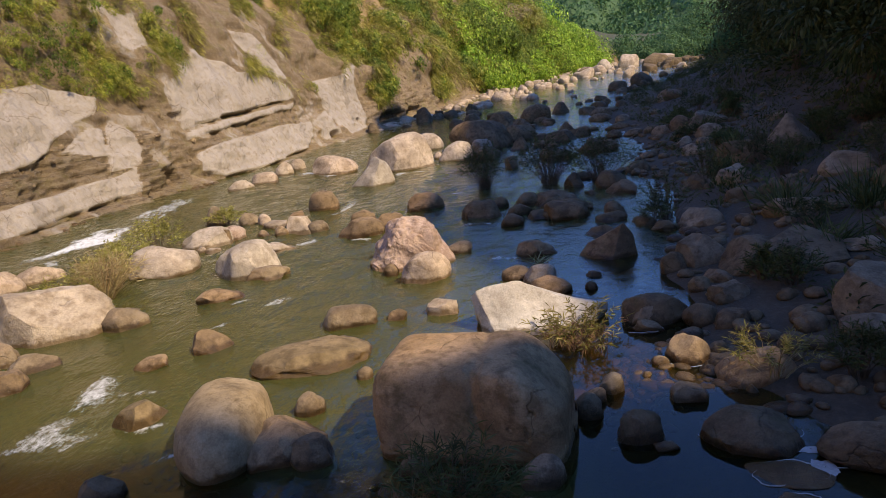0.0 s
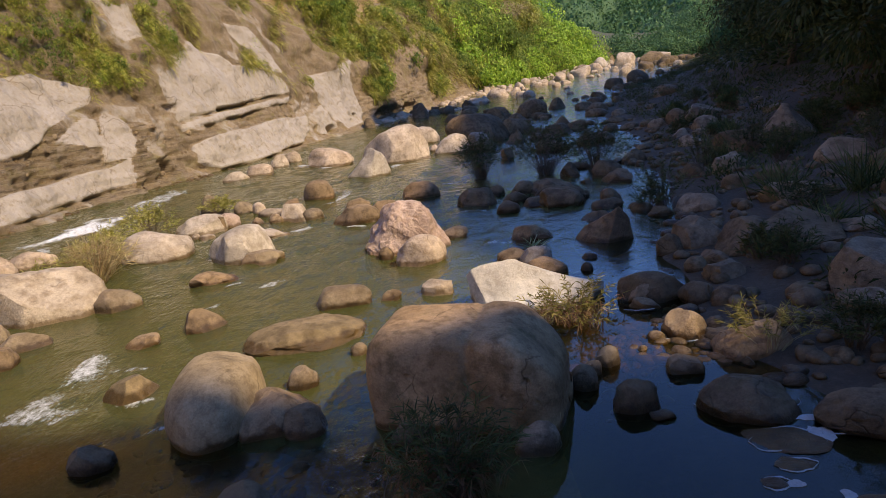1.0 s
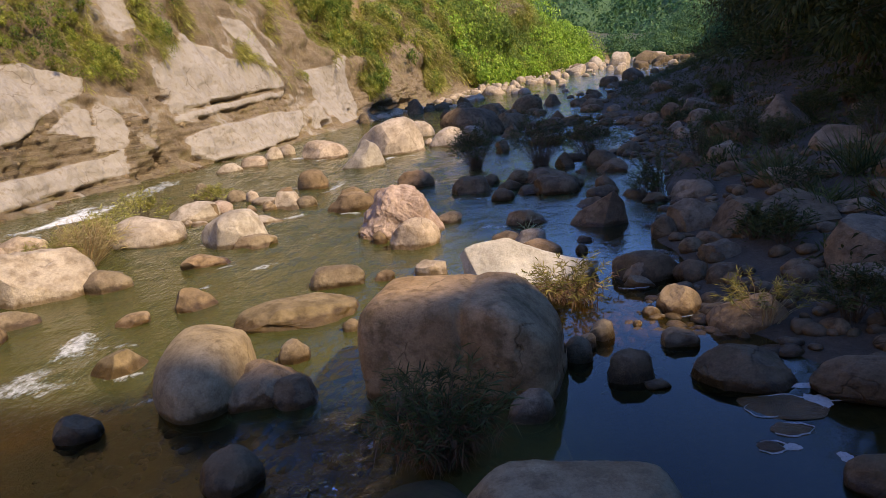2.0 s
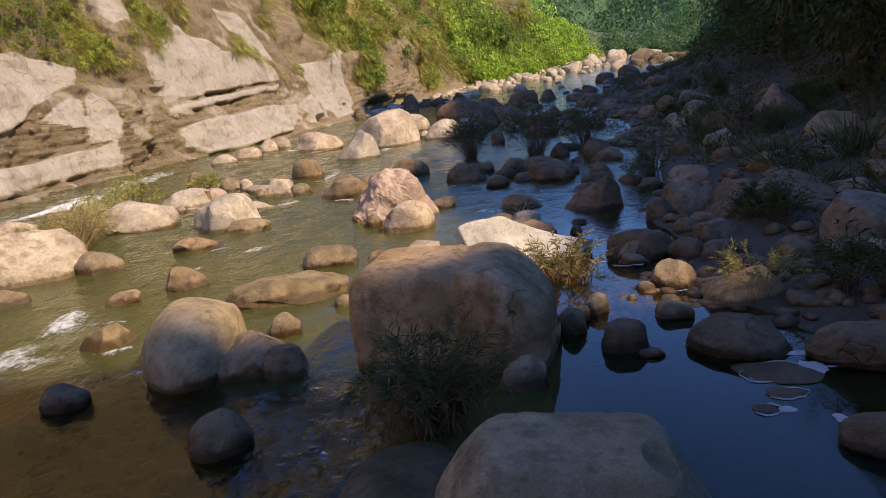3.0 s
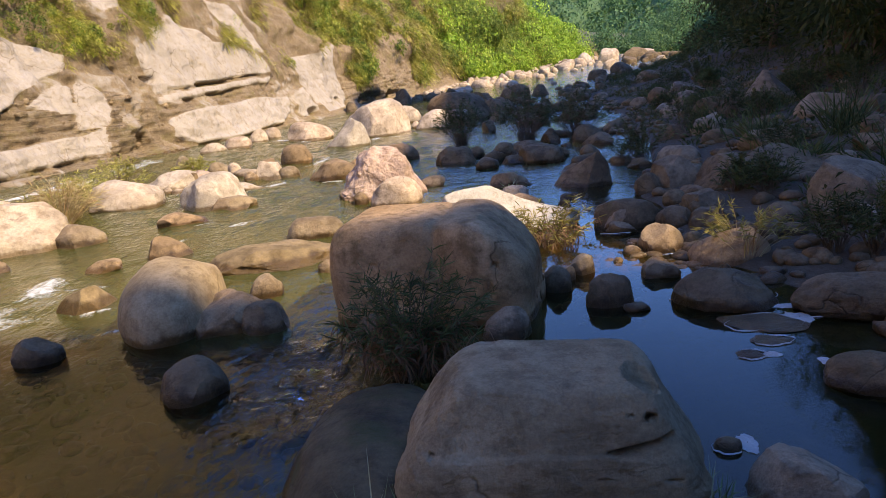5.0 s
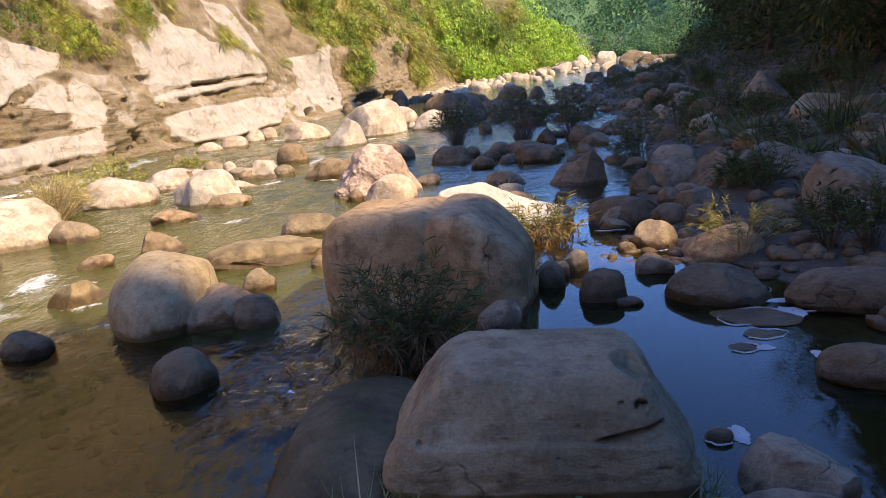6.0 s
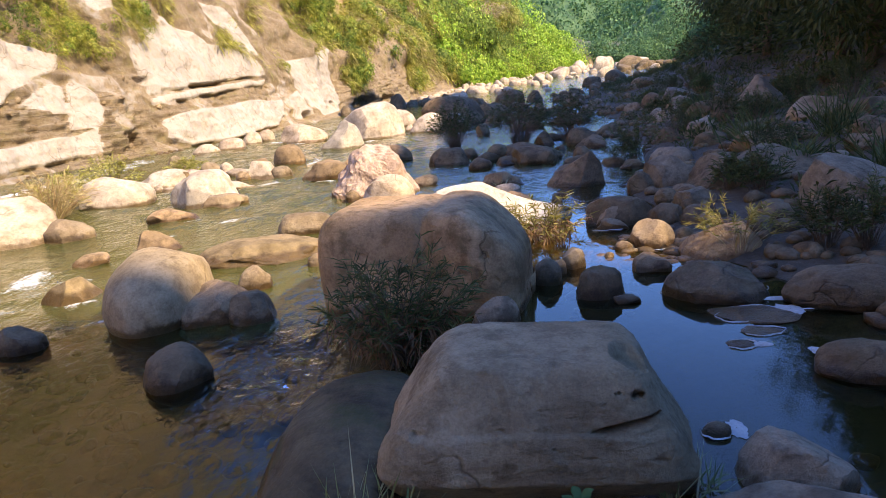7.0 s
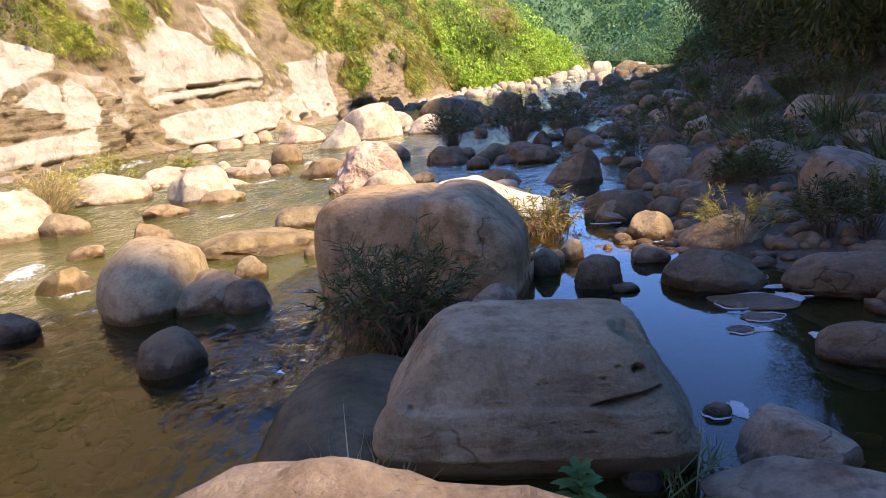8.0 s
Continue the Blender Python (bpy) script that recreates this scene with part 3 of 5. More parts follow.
# where plants hold on to the cliff: corners as above, how densely
GROWTH = [
    ([(14, 9), (14, 5.6), (22, 5.0), (23.5, 5.21), (25.4, 6.02), (26.7, 7.44), (27, 9)], 0.55),
    ([(28.4, 7.56), (29, 7.6), (28.2, 5.63), (30, 5.15), (29.3, 4.51), (27.9, 4.75), (27.9, 6.28)], 0.8),
    ([(31.3, 9.5), (31.5, 7.76), (30.4, 6.33), (31.1, 5.42), (33.2, 6), (38.2, 7.12), (42, 8.5), (42, 9.5)], 1.0),
    ([(42.2, 9.5), (42.2, 6.6), (45.5, 6.33), (47.8, 5.59), (50.8, 3.93), (53.9, 5.07), (60.2, 5.36), (64.4, 4.79), (62.7, 1.48), (68.8, 1.2), (82.2, 1.5), (99, 1), (99, 9.5)], 1.0),
    ([(35.4, 5.83), (37.6, 4.73), (36.8, 4.39), (35.9, 5.33)], 0.8), ([(51.2, 3.9), (54.5, 4.4), (54, 2.2), (51, 1.6)], 0.5),
    ([(12, 17), (99, 17), (99, 8.6), (70, 8), (42, 8.3), (32, 8.6), (27, 9.2), (12, 9)], 1.0),
]


def inside_depth(poly, u, v):
    """How deep points lie inside a polygon (below 0 outside)."""
    best, odd = np.full(u.shape, 1e9), np.zeros(u.shape, bool)
    for (x0, y0), (x1, y1) in zip(poly, poly[1:] + poly[:1]):
        t = np.clip(((u - x0) * (x1 - x0) + (v - y0) * (y1 - y0)) / ((x1 - x0) ** 2 + (y1 - y0) ** 2), 0, 1)
        best = np.minimum(best, np.hypot(u - x0 - t * (x1 - x0), v - y0 - t * (y1 - y0)))
        odd ^= ((y0 > v) != (y1 > v)) & (u < (x1 - x0) * (v - y0) / (y1 - y0 + 1e-9) + x0)
    return np.where(odd, best, -best)


cy = spaced([-60, 10, 18, 44, 62, 98], [4, 0.5, 0.075, 0.13, 0.4])
cv = spaced([-0.6, 6, 9, 12, 30], [0.055, 0.1, 0.25, 1.5])
U, V = np.meshgrid(cy, cv, indexing="ij")
WARP, CRAG, DIRT = waves(21, [(0.8, 0.6), (2.2, 0.4)]), waves(22, [(0.5, 0.6), (1.4, 0.5), (3.6, 0.22), (8, 0.1)], 14), waves(23, [(1.1, 0.5), (3, 0.4), (7, 0.25)], 14)
p = np.stack([U, V, 0 * U], -1).reshape(-1, 3)
du, dv = WARP(p).reshape(U.shape) * 0.28, WARP(p + 31.7).reshape(U.shape) * 0.13
rock = np.zeros_like(U)
for poly in PLATES:
    rock = np.maximum(rock, smooth(-0.035, 0.045, inside_depth(poly, U + 0.45 * du, V + 0.3 * dv)))
bare = waves(24, [(0.9, 0.6), (2.4, 0.5), (6, 0.3)], 14)(p * (1, 1.5, 1)).reshape(U.shape)
rock = np.maximum(rock, 0.5 * smooth(0.45, 1.0, bare) * smooth(60, 40, U))
crag, dirt = CRAG(p).reshape(U.shape), DIRT(p * (1, 2.2, 1)).reshape(U.shape)
slump = DIRT(np.stack([1.7 * U + 1.0 * V, 0.5 * V - 0.25 * U, 0 * U], -1).reshape(-1, 3)).reshape(U.shape)
dirt = dirt + (slump - dirt) * smooth(1.8, 3.0, V - 1.2 * smooth(31, 28, U))
rubble = waves(25, [(9, 0.6), (17, 0.4)], 16)(p).reshape(U.shape)
ledge = V + 0.10 * crag - 0.045 * (U - 26)
layer = ledge / 0.27
step = layer - np.floor(layer)
strata = smooth(29.5, 27.5, U) * smooth(2.7, 2.3, V) + 0.45 * smooth(2.2, 1.8, V) * smooth(29, 31, U)
# slabs of a plate lie a little behind one another, parted by thin joints
slab = np.abs(np.sin(1.3 * U + 1.1 * V + 2.2 * crag)) * smooth(0.0, 0.16, np.abs(np.sin(0.9 * U - 1.6 * V + 1.8 * crag)))
out = 0.24 * crag * (1 - 0.7 * rock) + (0.15 * dirt + 0.05 * rubble) * (1 - 0.85 * rock) + rock * (0.13 + 0.07 * crag + 0.03 * dirt + 0.05 * slab)
out += 0.15 * (step - 0.5) * (1 - 0.9 * rock) * strata
for a, b, ra, rb in HOLES:
    out -= min(0.75, 2.2 * ra, 7 * rb) * smooth(1.15, 0.7, np.hypot((U - a) / ra, (V - b) / rb))
# gullies that run down the slope, and the bulging overgrown shoulders past the rock
out -= 0.5 * np.clip(np.sin(U * 1.1 + 0.8 * crag + 0.35 * V), 0.2, 1) ** 2 * smooth(2.6, 6, V)
out += 1.05 * waves(26, [(0.55, 0.6), (1.2, 0.5), (2.6, 0.22)], 12)(p).reshape(U.shape) * smooth(2.5, 5, V) * smooth(40, 48, U)
hang = np.minimum(np.interp(cy, HANG_Y, HANG_Z), 30)[:, None] / 30
back = np.interp(V, [-1, 0, 8, 17, 30], [-0.35, 0, 3.6, 12, 26])
high = np.interp(V, [-1, 0, 8, 17, 30], [-1, 0, 8, 16.5, 17]) * np.where(V > 4, hang + (1 - hang) * smooth(10, 4, V), 1)
foot = 0.5 * smooth(0.35, -0.3, V)
CX, CZ = left_x(U) - back + (out + foot) * 0.93, water_z(U) + high + out * 0.18
cliff = new("cliff", mesh_of("cliff", np.stack([CX, U, CZ], -1).reshape(-1, 3), grid_faces(len(cy), len(cv))[:, ::-1], CLIFF))
attribute(cliff.data, "rock", rock)
attribute(cliff.data, "strata", 0.25 + 0.75 * np.clip(strata, 0, 1))
tagged(cliff, "sunlit cliff of pale rock plates and brown layered earth", "cliff", kind="structure")

# stones and clods caught on the cliff's ledges
r = np.random.default_rng(37)
bv, bf = ball(2)
at = np.flatnonzero((U.ravel() > 19) & (U.ravel() < 62) & (V.ravel() > 0.1) & (V.ravel() < 4.5) & (rock.ravel() < 0.2) & (step.ravel() > 0.25))
at = r.choice(at, 380, replace=False)
spots = np.stack([CX, U, CZ], -1).reshape(-1, 3)[at]
size = 0.02 + 0.022 * r.gamma(1.2, 1.0, len(at))
shape = 1 + 0.3 * np.sin(bv @ r.normal(size=(3, len(at))) * 2.4 + r.uniform(0, 6, len(at)))
v = bv[None] * shape.T[:, :, None] * size[:, None, None] * r.uniform(0.6, 1.3, (len(at), 1, 3)) + spots[:, None]
f = bf[None] + (np.arange(len(at)) * len(bv))[:, None, None]
tagged(new("cliff_rubble", mesh_of("cliff_rubble", v.reshape(-1, 3), f.reshape(-1, 3), STONE["tan"], False)), "loose brown stones and clods on the cliff's ledges", "stones", kind="stuff")

# ---- boulders ----
LOOK = {
    "white": ("smooth whitish sunlit boulder standing in the river", "boulder"), "pale": ("pale beige river boulder in shallow water", "boulder"),
    "tan": ("tan rounded river stone in shallow water", "boulder"), "brown": ("brown water-stained stone in the river", "boulder"),
    "wet": ("wet brown rock washed over by the river", "rock"), "rose": ("large rough pinkish boulder in midstream", "boulder"),
    "chalk": ("chalky white sloping boulder beside a leafy shrub", "boulder"), "grey": ("grey boulder in the shade of the bank", "boulder"),
    "dark": ("dark shaded boulder with mossy patches", "boulder"), "bluish": ("bluish grey stone on the near bank", "stone"),
    "egg": ("egg-shaped tan boulder, its top in the sun", "boulder"), "big": ("huge brown boulder, half sunlit, moss on its shoulder", "boulder"),
    "front": ("large flat-topped grey boulder with a slot and holes", "boulder"), "warm": ("round warm brown stone at the pool's edge", "boulder"),
    "slab": ("dark mossy slab leaning in the water", "rock"), "fore": ("sunlit pinkish boulder close below the camera", "boulder"),
    "cracked": ("whitish boulder split by a curved crack", "boulder"), "pink": ("small pinkish block among pale stones", "stone"),
    "rough": ("rough brown rock under a yellowing shrub", "rock"), "veined": ("flat stone with dark veins in the pool", "stone"),
}
FORM = {  # roundness, flat faces, how deep they cut, lumps
    "round": (2.15, 7, (0.80, 0.97), 0.10), "block": (2.6, 13, (0.60, 0.86), 0.07), "slab": (2.4, 9, (0.70, 0.95), 0.11),
    "wedge": (2.2, 11, (0.52, 0.90), 0.07), "egg": (2.2, 2, (0.88, 0.97), 0.05),
}
made = [0]


def boulder_shape(form, seed, level, w, d, h):
    """A stone w wide, d deep and h high over its waterline; it goes on below."""
    power, facets, depth, lumps = FORM[form]
    rng = np.random.default_rng(seed)
    v, f = ball(level)
    v = v / (np.abs(v) ** power).sum(1, keepdims=True) ** (1 / power)
    for _ in range(facets):
        nrm = rng.normal(size=3) * (1, 1, 0.9)
        nrm[2] = abs(nrm[2]) * 0.9 - 0.25
        nrm /= np.linalg.norm(nrm)
        over = np.maximum(v @ nrm - rng.uniform(*depth), 0)
        v = v - over[:, None] * nrm * 0.93
    grain = waves(seed + 500, [(1.4, 0.7), (3.2, 0.42), (7, 0.2), (16, 0.10), (34, 0.045)], 12)
    v = v * (1 + lumps * grain(v)[:, None])
    if form == "wedge":
        v = v * np.stack([1 - 0.55 * np.maximum(v[:, 2], 0) ** 1.2] * 2 + [np.ones(len(v))], 1) + np.outer(np.maximum(v[:, 2], 0), (rng.normal(0, 0.12), rng.normal(0, 0.12), 0))
    lo, hi = v.min(0), v.max(0)
    v = (v - (lo + hi) / 2 * (1, 1, 0)) / ((hi[0] - lo[0]) / 2, (hi[1] - lo[1]) / 2, hi[2])
    v[:, 2] = np.where(v[:, 2] > 0, v[:, 2], v[:, 2] * 0.7)
    return v * (w / 2, d / 2, h * 0.84) + (0, 0, h * 0.08), f


def boulder(x, y, z, w, d, h, kind, form, yaw=0, name="boulder"):
    made[0] += 1
    level = 5 if w * 9 / max(y, 3) > 1.5 else 4 if w * 9 / max(y, 3) > 0.45 else 3
    v, f = boulder_shape(form, made[0], level, w, d, h)
    ob = new(name, mesh_of("boulder", v, f, STONE[kind]))
    ob.data.set_sharp_from_angle(angle=radians(24 if level > 3 else 40))
    ob.matrix_world = pose(x, y, z, 0, 0, yaw + math.degrees(math.atan2(-x, y)) * 0.6)
    label, category = LOOK[kind]
    return tagged(ob, label, category, group="river boulders")


boulder(-5.94, 10.26, -0.00, 1.87, 1.42, 0.82, "pale", "block", 20)
boulder(-4.80, 10.32, -0.01, 0.75, 0.59, 0.35, "tan", "round", 0)
boulder(-8.52, 13.27, -0.01, 0.90, 0.71, 0.48, "pale", "round", 0)
boulder(-8.16, 13.94, -0.01, 1.11, 0.55, 0.41, "pale", "slab", 0)
boulder(-6.03, 9.07, -0.00, 0.53, 0.42, 0.41, "tan", "block", 0)
boulder(-5.45, 8.83, -0.01, 0.73, 0.50, 0.23, "tan", "slab", 0)
boulder(-5.40, 8.11, -0.01, 0.55, 0.43, 0.27, "brown", "slab", 0)
boulder(-5.43, 13.65, -0.01, 1.44, 1.25, 0.63, "white", "round", 0)
boulder(-5.27, 15.98, -0.00, 1.22, 0.95, 0.45, "white", "slab", 0)
boulder(-3.52, 12.92, -0.00, 1.26, 1.10, 0.67, "cracked", "round", 0)
boulder(-3.07, 12.37, -0.01, 0.91, 0.54, 0.25, "tan", "slab", 0)
boulder(-4.71, 16.40, -0.00, 0.51, 0.40, 0.36, "pink", "block", 0)
boulder(-3.35, 14.61, -0.01, 0.89, 0.61, 0.21, "white", "slab", 0)
boulder(-4.79, 18.11, -0.00, 0.54, 0.43, 0.37, "tan", "round", 0)
boulder(-4.31, 17.82, -0.00, 0.36, 0.29, 0.34, "pale", "round", 0)
boulder(-3.94, 17.43, -0.01, 0.64, 0.50, 0.20, "pale", "slab", 0)
boulder(-3.32, 17.08, -0.01, 0.52, 0.41, 0.44, "brown", "block", 0)
boulder(-3.13, 16.38, -0.00, 0.69, 0.55, 0.45, "pale", "wedge", 0)
boulder(-2.69, 16.30, -0.01, 0.54, 0.42, 0.29, "tan", "round", 0)
boulder(-5.86, 18.77, -0.01, 0.54, 0.43, 0.58, "tan", "round", 0)
boulder(-3.57, 16.32, -0.01, 0.36, 0.29, 0.24, "tan", "round", 0)
boulder(-5.14, 15.18, -0.01, 0.21, 0.17, 0.16, "pale", "round", 0)
boulder(-4.89, 15.16, -0.01, 0.37, 0.30, 0.11, "pale", "slab", 0)
boulder(-4.05, 16.37, -0.01, 0.36, 0.29, 0.18, "tan", "block", 0)
boulder(-4.78, 16.00, -0.00, 0.22, 0.18, 0.36, "brown", "block", 0)
boulder(-7.01, 25.85, -0.00, 0.99, 0.69, 0.38, "pale", "slab", 0)
boulder(-6.43, 27.22, -0.01, 1.06, 0.73, 0.46, "pale", "slab", 0)
boulder(-6.06, 29.31, 0.00, 0.78, 0.62, 0.58, "pale", "round", 0)
boulder(-5.74, 30.67, 0.01, 0.74, 0.59, 0.53, "pale", "round", 0)
boulder(-2.99, 19.44, -0.01, 0.88, 0.78, 0.58, "brown", "round", 0)
boulder(-2.93, 19.33, -0.01, 0.47, 0.37, 0.21, "brown", "slab", 0)
boulder(-1.57, 15.45, -0.01, 1.07, 0.84, 0.41, "brown", "round", 0)
boulder(-1.68, 17.18, -0.01, 0.69, 0.54, 0.28, "brown", "slab", 0)
boulder(-0.92, 15.85, -0.00, 0.77, 0.60, 0.36, "brown", "block", 0)
boulder(-0.10, 11.2, -0.01, 0.86, 0.62, 0.52, "pale", "round", 0)
boulder(-1.02, 12.26, -0.00, 0.24, 0.19, 0.18, "tan", "round", 0)
boulder(-0.72, 11.71, -0.01, 0.26, 0.21, 0.21, "brown", "round", 0)
boulder(0.53, 12.73, -0.00, 0.51, 0.41, 0.23, "tan", "round", 0)
boulder(-0.12, 17.88, -0.01, 1.04, 0.81, 0.45, "brown", "round", 0)
boulder(-1.04, 27.38, -0.01, 2.69, 2.34, 1.46, "white", "round", 0)
boulder(-1.88, 23.27, -0.01, 1.50, 1.17, 0.99, "white", "wedge", 0)
boulder(-3.75, 28.14, -0.00, 1.86, 1.46, 0.78, "pale", "round", 0)
boulder(0.04, 33.56, 0.03, 1.54, 1.21, 0.85, "white", "round", 0)
boulder(1.12, 27.97, -0.01, 1.44, 0.86, 0.83, "white", "round", 0)
boulder(0.47, 29.13, 0.00, 0.43, 0.34, 0.31, "pale", "round", 0)
boulder(2.33, 29.55, -0.00, 1.07, 0.84, 0.67, "pale", "block", 0)
boulder(2.54, 33.21, 0.03, 1.93, 1.52, 0.70, "dark", "round", 0)
boulder(-1.20, 9.27, -0.01, 0.81, 0.48, 0.31, "tan", "slab", 0)
boulder(-0.53, 9.25, -0.01, 0.31, 0.19, 0.17, "brown", "slab", 0)
boulder(0.12, 9.34, -0.00, 0.47, 0.32, 0.21, "pale", "slab", 0)
boulder(-3.56, 11.20, -0.00, 0.88, 0.52, 0.23, "brown", "slab", 0)
boulder(-3.01, 8.85, -0.00, 0.55, 0.43, 0.30, "brown", "wedge", 0)
boulder(-3.69, 8.43, -0.00, 0.44, 0.35, 0.14, "brown", "slab", 0)
boulder(-1.52, 8.08, -0.00, 1.52, 1.15, 0.25, "wet", "slab", 0)
boulder(-3.20, 6.85, -0.01, 0.61, 0.48, 0.26, "wet", "wedge", 0)
boulder(-0.82, 7.33, -0.01, 0.20, 0.16, 0.16, "tan", "round", 0)
boulder(-2.06, 6.14, -0.00, 0.88, 1.55, 0.63, "egg", "egg", -6)
boulder(-1.46, 5.86, -0.00, 0.84, 0.66, 0.33, "brown", "slab", 40)
boulder(-1.14, 5.60, -0.00, 0.42, 0.36, 0.27, "dark", "round", 0)
boulder(-1.33, 6.59, -0.00, 0.34, 0.27, 0.26, "tan", "round", 0)
boulder(-1.41, 4.42, -0.00, 0.44, 0.44, 0.28, "dark", "round", 30)
boulder(-2.93, 5.36, -0.00, 0.40, 0.27, 0.22, "dark", "round", 0)
boulder(0.82, 4.90, -0.00, 0.38, 0.26, 0.25, "grey", "round", 0)
boulder(1.41, 5.91, -0.00, 0.29, 0.23, 0.25, "dark", "round", 0)
boulder(1.75, 6.35, -0.00, 0.27, 0.19, 0.21, "tan", "block", 0)
boulder(1.56, 6.21, -0.00, 0.20, 0.16, 0.14, "brown", "round", 0)
boulder(1.77, 5.43, -0.00, 0.41, 0.32, 0.27, "dark", "round", 0)
boulder(1.92, 5.20, -0.00, 0.23, 0.14, 0.07, "dark", "slab", 0)
boulder(1.37, 10.69, -0.01, 0.52, 0.41, 0.23, "brown", "round", 0)
boulder(1.68, 10.36, -0.00, 0.55, 0.44, 0.30, "pale", "round", 0)
boulder(1.75, 9.76, -0.00, 0.62, 0.49, 0.25, "brown", "round", 0)
boulder(1.88, 12.10, -0.00, 0.78, 0.39, 0.26, "brown", "slab", 0)
boulder(3.02, 11.41, -0.00, 1.02, 0.80, 0.61, "dark", "wedge", 0)
boulder(2.33, 9.70, -0.00, 0.19, 0.15, 0.13, "dark", "round", 0)
boulder(2.52, 10.34, -0.01, 0.26, 0.21, 0.09, "dark", "slab", 0)
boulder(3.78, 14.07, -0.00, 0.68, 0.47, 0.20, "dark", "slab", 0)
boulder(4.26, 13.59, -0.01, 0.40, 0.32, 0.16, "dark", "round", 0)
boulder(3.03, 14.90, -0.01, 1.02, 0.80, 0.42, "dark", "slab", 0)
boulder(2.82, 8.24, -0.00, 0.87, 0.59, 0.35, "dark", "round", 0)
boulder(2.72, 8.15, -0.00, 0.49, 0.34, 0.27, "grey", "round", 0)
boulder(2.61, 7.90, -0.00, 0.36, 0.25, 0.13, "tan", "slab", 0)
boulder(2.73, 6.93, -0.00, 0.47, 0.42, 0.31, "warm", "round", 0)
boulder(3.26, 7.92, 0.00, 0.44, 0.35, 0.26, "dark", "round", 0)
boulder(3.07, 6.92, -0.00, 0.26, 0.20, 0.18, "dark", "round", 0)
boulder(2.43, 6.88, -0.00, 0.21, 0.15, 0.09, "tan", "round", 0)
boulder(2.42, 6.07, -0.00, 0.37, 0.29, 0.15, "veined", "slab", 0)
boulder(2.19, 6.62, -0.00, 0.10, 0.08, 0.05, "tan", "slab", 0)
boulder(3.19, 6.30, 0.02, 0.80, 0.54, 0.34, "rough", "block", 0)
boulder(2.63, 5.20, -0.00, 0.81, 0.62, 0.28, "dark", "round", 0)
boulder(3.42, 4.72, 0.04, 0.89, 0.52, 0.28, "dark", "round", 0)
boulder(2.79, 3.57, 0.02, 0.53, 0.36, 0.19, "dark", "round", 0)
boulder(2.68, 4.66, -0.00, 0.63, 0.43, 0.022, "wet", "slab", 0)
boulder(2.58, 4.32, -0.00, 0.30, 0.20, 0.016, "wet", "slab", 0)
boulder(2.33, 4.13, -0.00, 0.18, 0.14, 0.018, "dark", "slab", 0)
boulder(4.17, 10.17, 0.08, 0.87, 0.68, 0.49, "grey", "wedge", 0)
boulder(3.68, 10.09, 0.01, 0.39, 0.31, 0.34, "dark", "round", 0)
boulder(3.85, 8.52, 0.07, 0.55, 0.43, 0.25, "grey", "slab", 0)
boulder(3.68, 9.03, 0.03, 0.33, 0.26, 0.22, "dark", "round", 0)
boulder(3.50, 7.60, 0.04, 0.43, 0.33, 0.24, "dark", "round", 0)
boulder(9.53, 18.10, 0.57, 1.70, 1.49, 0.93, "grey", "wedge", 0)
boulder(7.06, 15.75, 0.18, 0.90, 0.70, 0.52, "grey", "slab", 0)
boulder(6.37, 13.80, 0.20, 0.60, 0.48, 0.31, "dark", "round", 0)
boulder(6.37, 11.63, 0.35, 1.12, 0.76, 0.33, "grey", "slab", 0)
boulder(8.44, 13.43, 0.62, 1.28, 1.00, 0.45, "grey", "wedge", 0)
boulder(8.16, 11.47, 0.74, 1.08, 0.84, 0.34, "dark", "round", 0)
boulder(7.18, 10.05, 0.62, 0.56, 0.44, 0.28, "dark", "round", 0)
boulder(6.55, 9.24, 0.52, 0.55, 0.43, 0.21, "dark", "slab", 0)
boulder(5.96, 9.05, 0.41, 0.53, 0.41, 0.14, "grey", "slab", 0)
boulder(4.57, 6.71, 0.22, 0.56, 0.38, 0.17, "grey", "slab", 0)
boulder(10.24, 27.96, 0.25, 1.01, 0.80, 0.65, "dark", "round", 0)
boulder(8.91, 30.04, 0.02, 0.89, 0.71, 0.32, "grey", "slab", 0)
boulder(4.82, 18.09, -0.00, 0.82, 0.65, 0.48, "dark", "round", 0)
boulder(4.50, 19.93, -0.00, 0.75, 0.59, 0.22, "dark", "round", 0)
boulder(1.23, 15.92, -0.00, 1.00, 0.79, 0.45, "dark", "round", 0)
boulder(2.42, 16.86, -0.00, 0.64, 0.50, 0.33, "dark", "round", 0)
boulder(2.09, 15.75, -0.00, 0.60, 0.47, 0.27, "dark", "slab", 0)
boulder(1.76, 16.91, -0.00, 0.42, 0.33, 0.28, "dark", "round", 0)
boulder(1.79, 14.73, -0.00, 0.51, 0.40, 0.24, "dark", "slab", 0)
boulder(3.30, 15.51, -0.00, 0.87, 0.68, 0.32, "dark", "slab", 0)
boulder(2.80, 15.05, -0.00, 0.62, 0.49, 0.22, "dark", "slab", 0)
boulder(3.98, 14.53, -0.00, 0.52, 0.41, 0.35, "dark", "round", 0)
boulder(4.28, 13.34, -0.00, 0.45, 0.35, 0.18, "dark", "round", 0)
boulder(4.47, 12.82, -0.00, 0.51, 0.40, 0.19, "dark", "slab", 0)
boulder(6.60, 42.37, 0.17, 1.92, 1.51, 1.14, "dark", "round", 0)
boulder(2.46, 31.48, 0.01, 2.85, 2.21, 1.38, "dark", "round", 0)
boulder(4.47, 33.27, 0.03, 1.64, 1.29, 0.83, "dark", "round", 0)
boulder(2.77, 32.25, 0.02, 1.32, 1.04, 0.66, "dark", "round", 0)
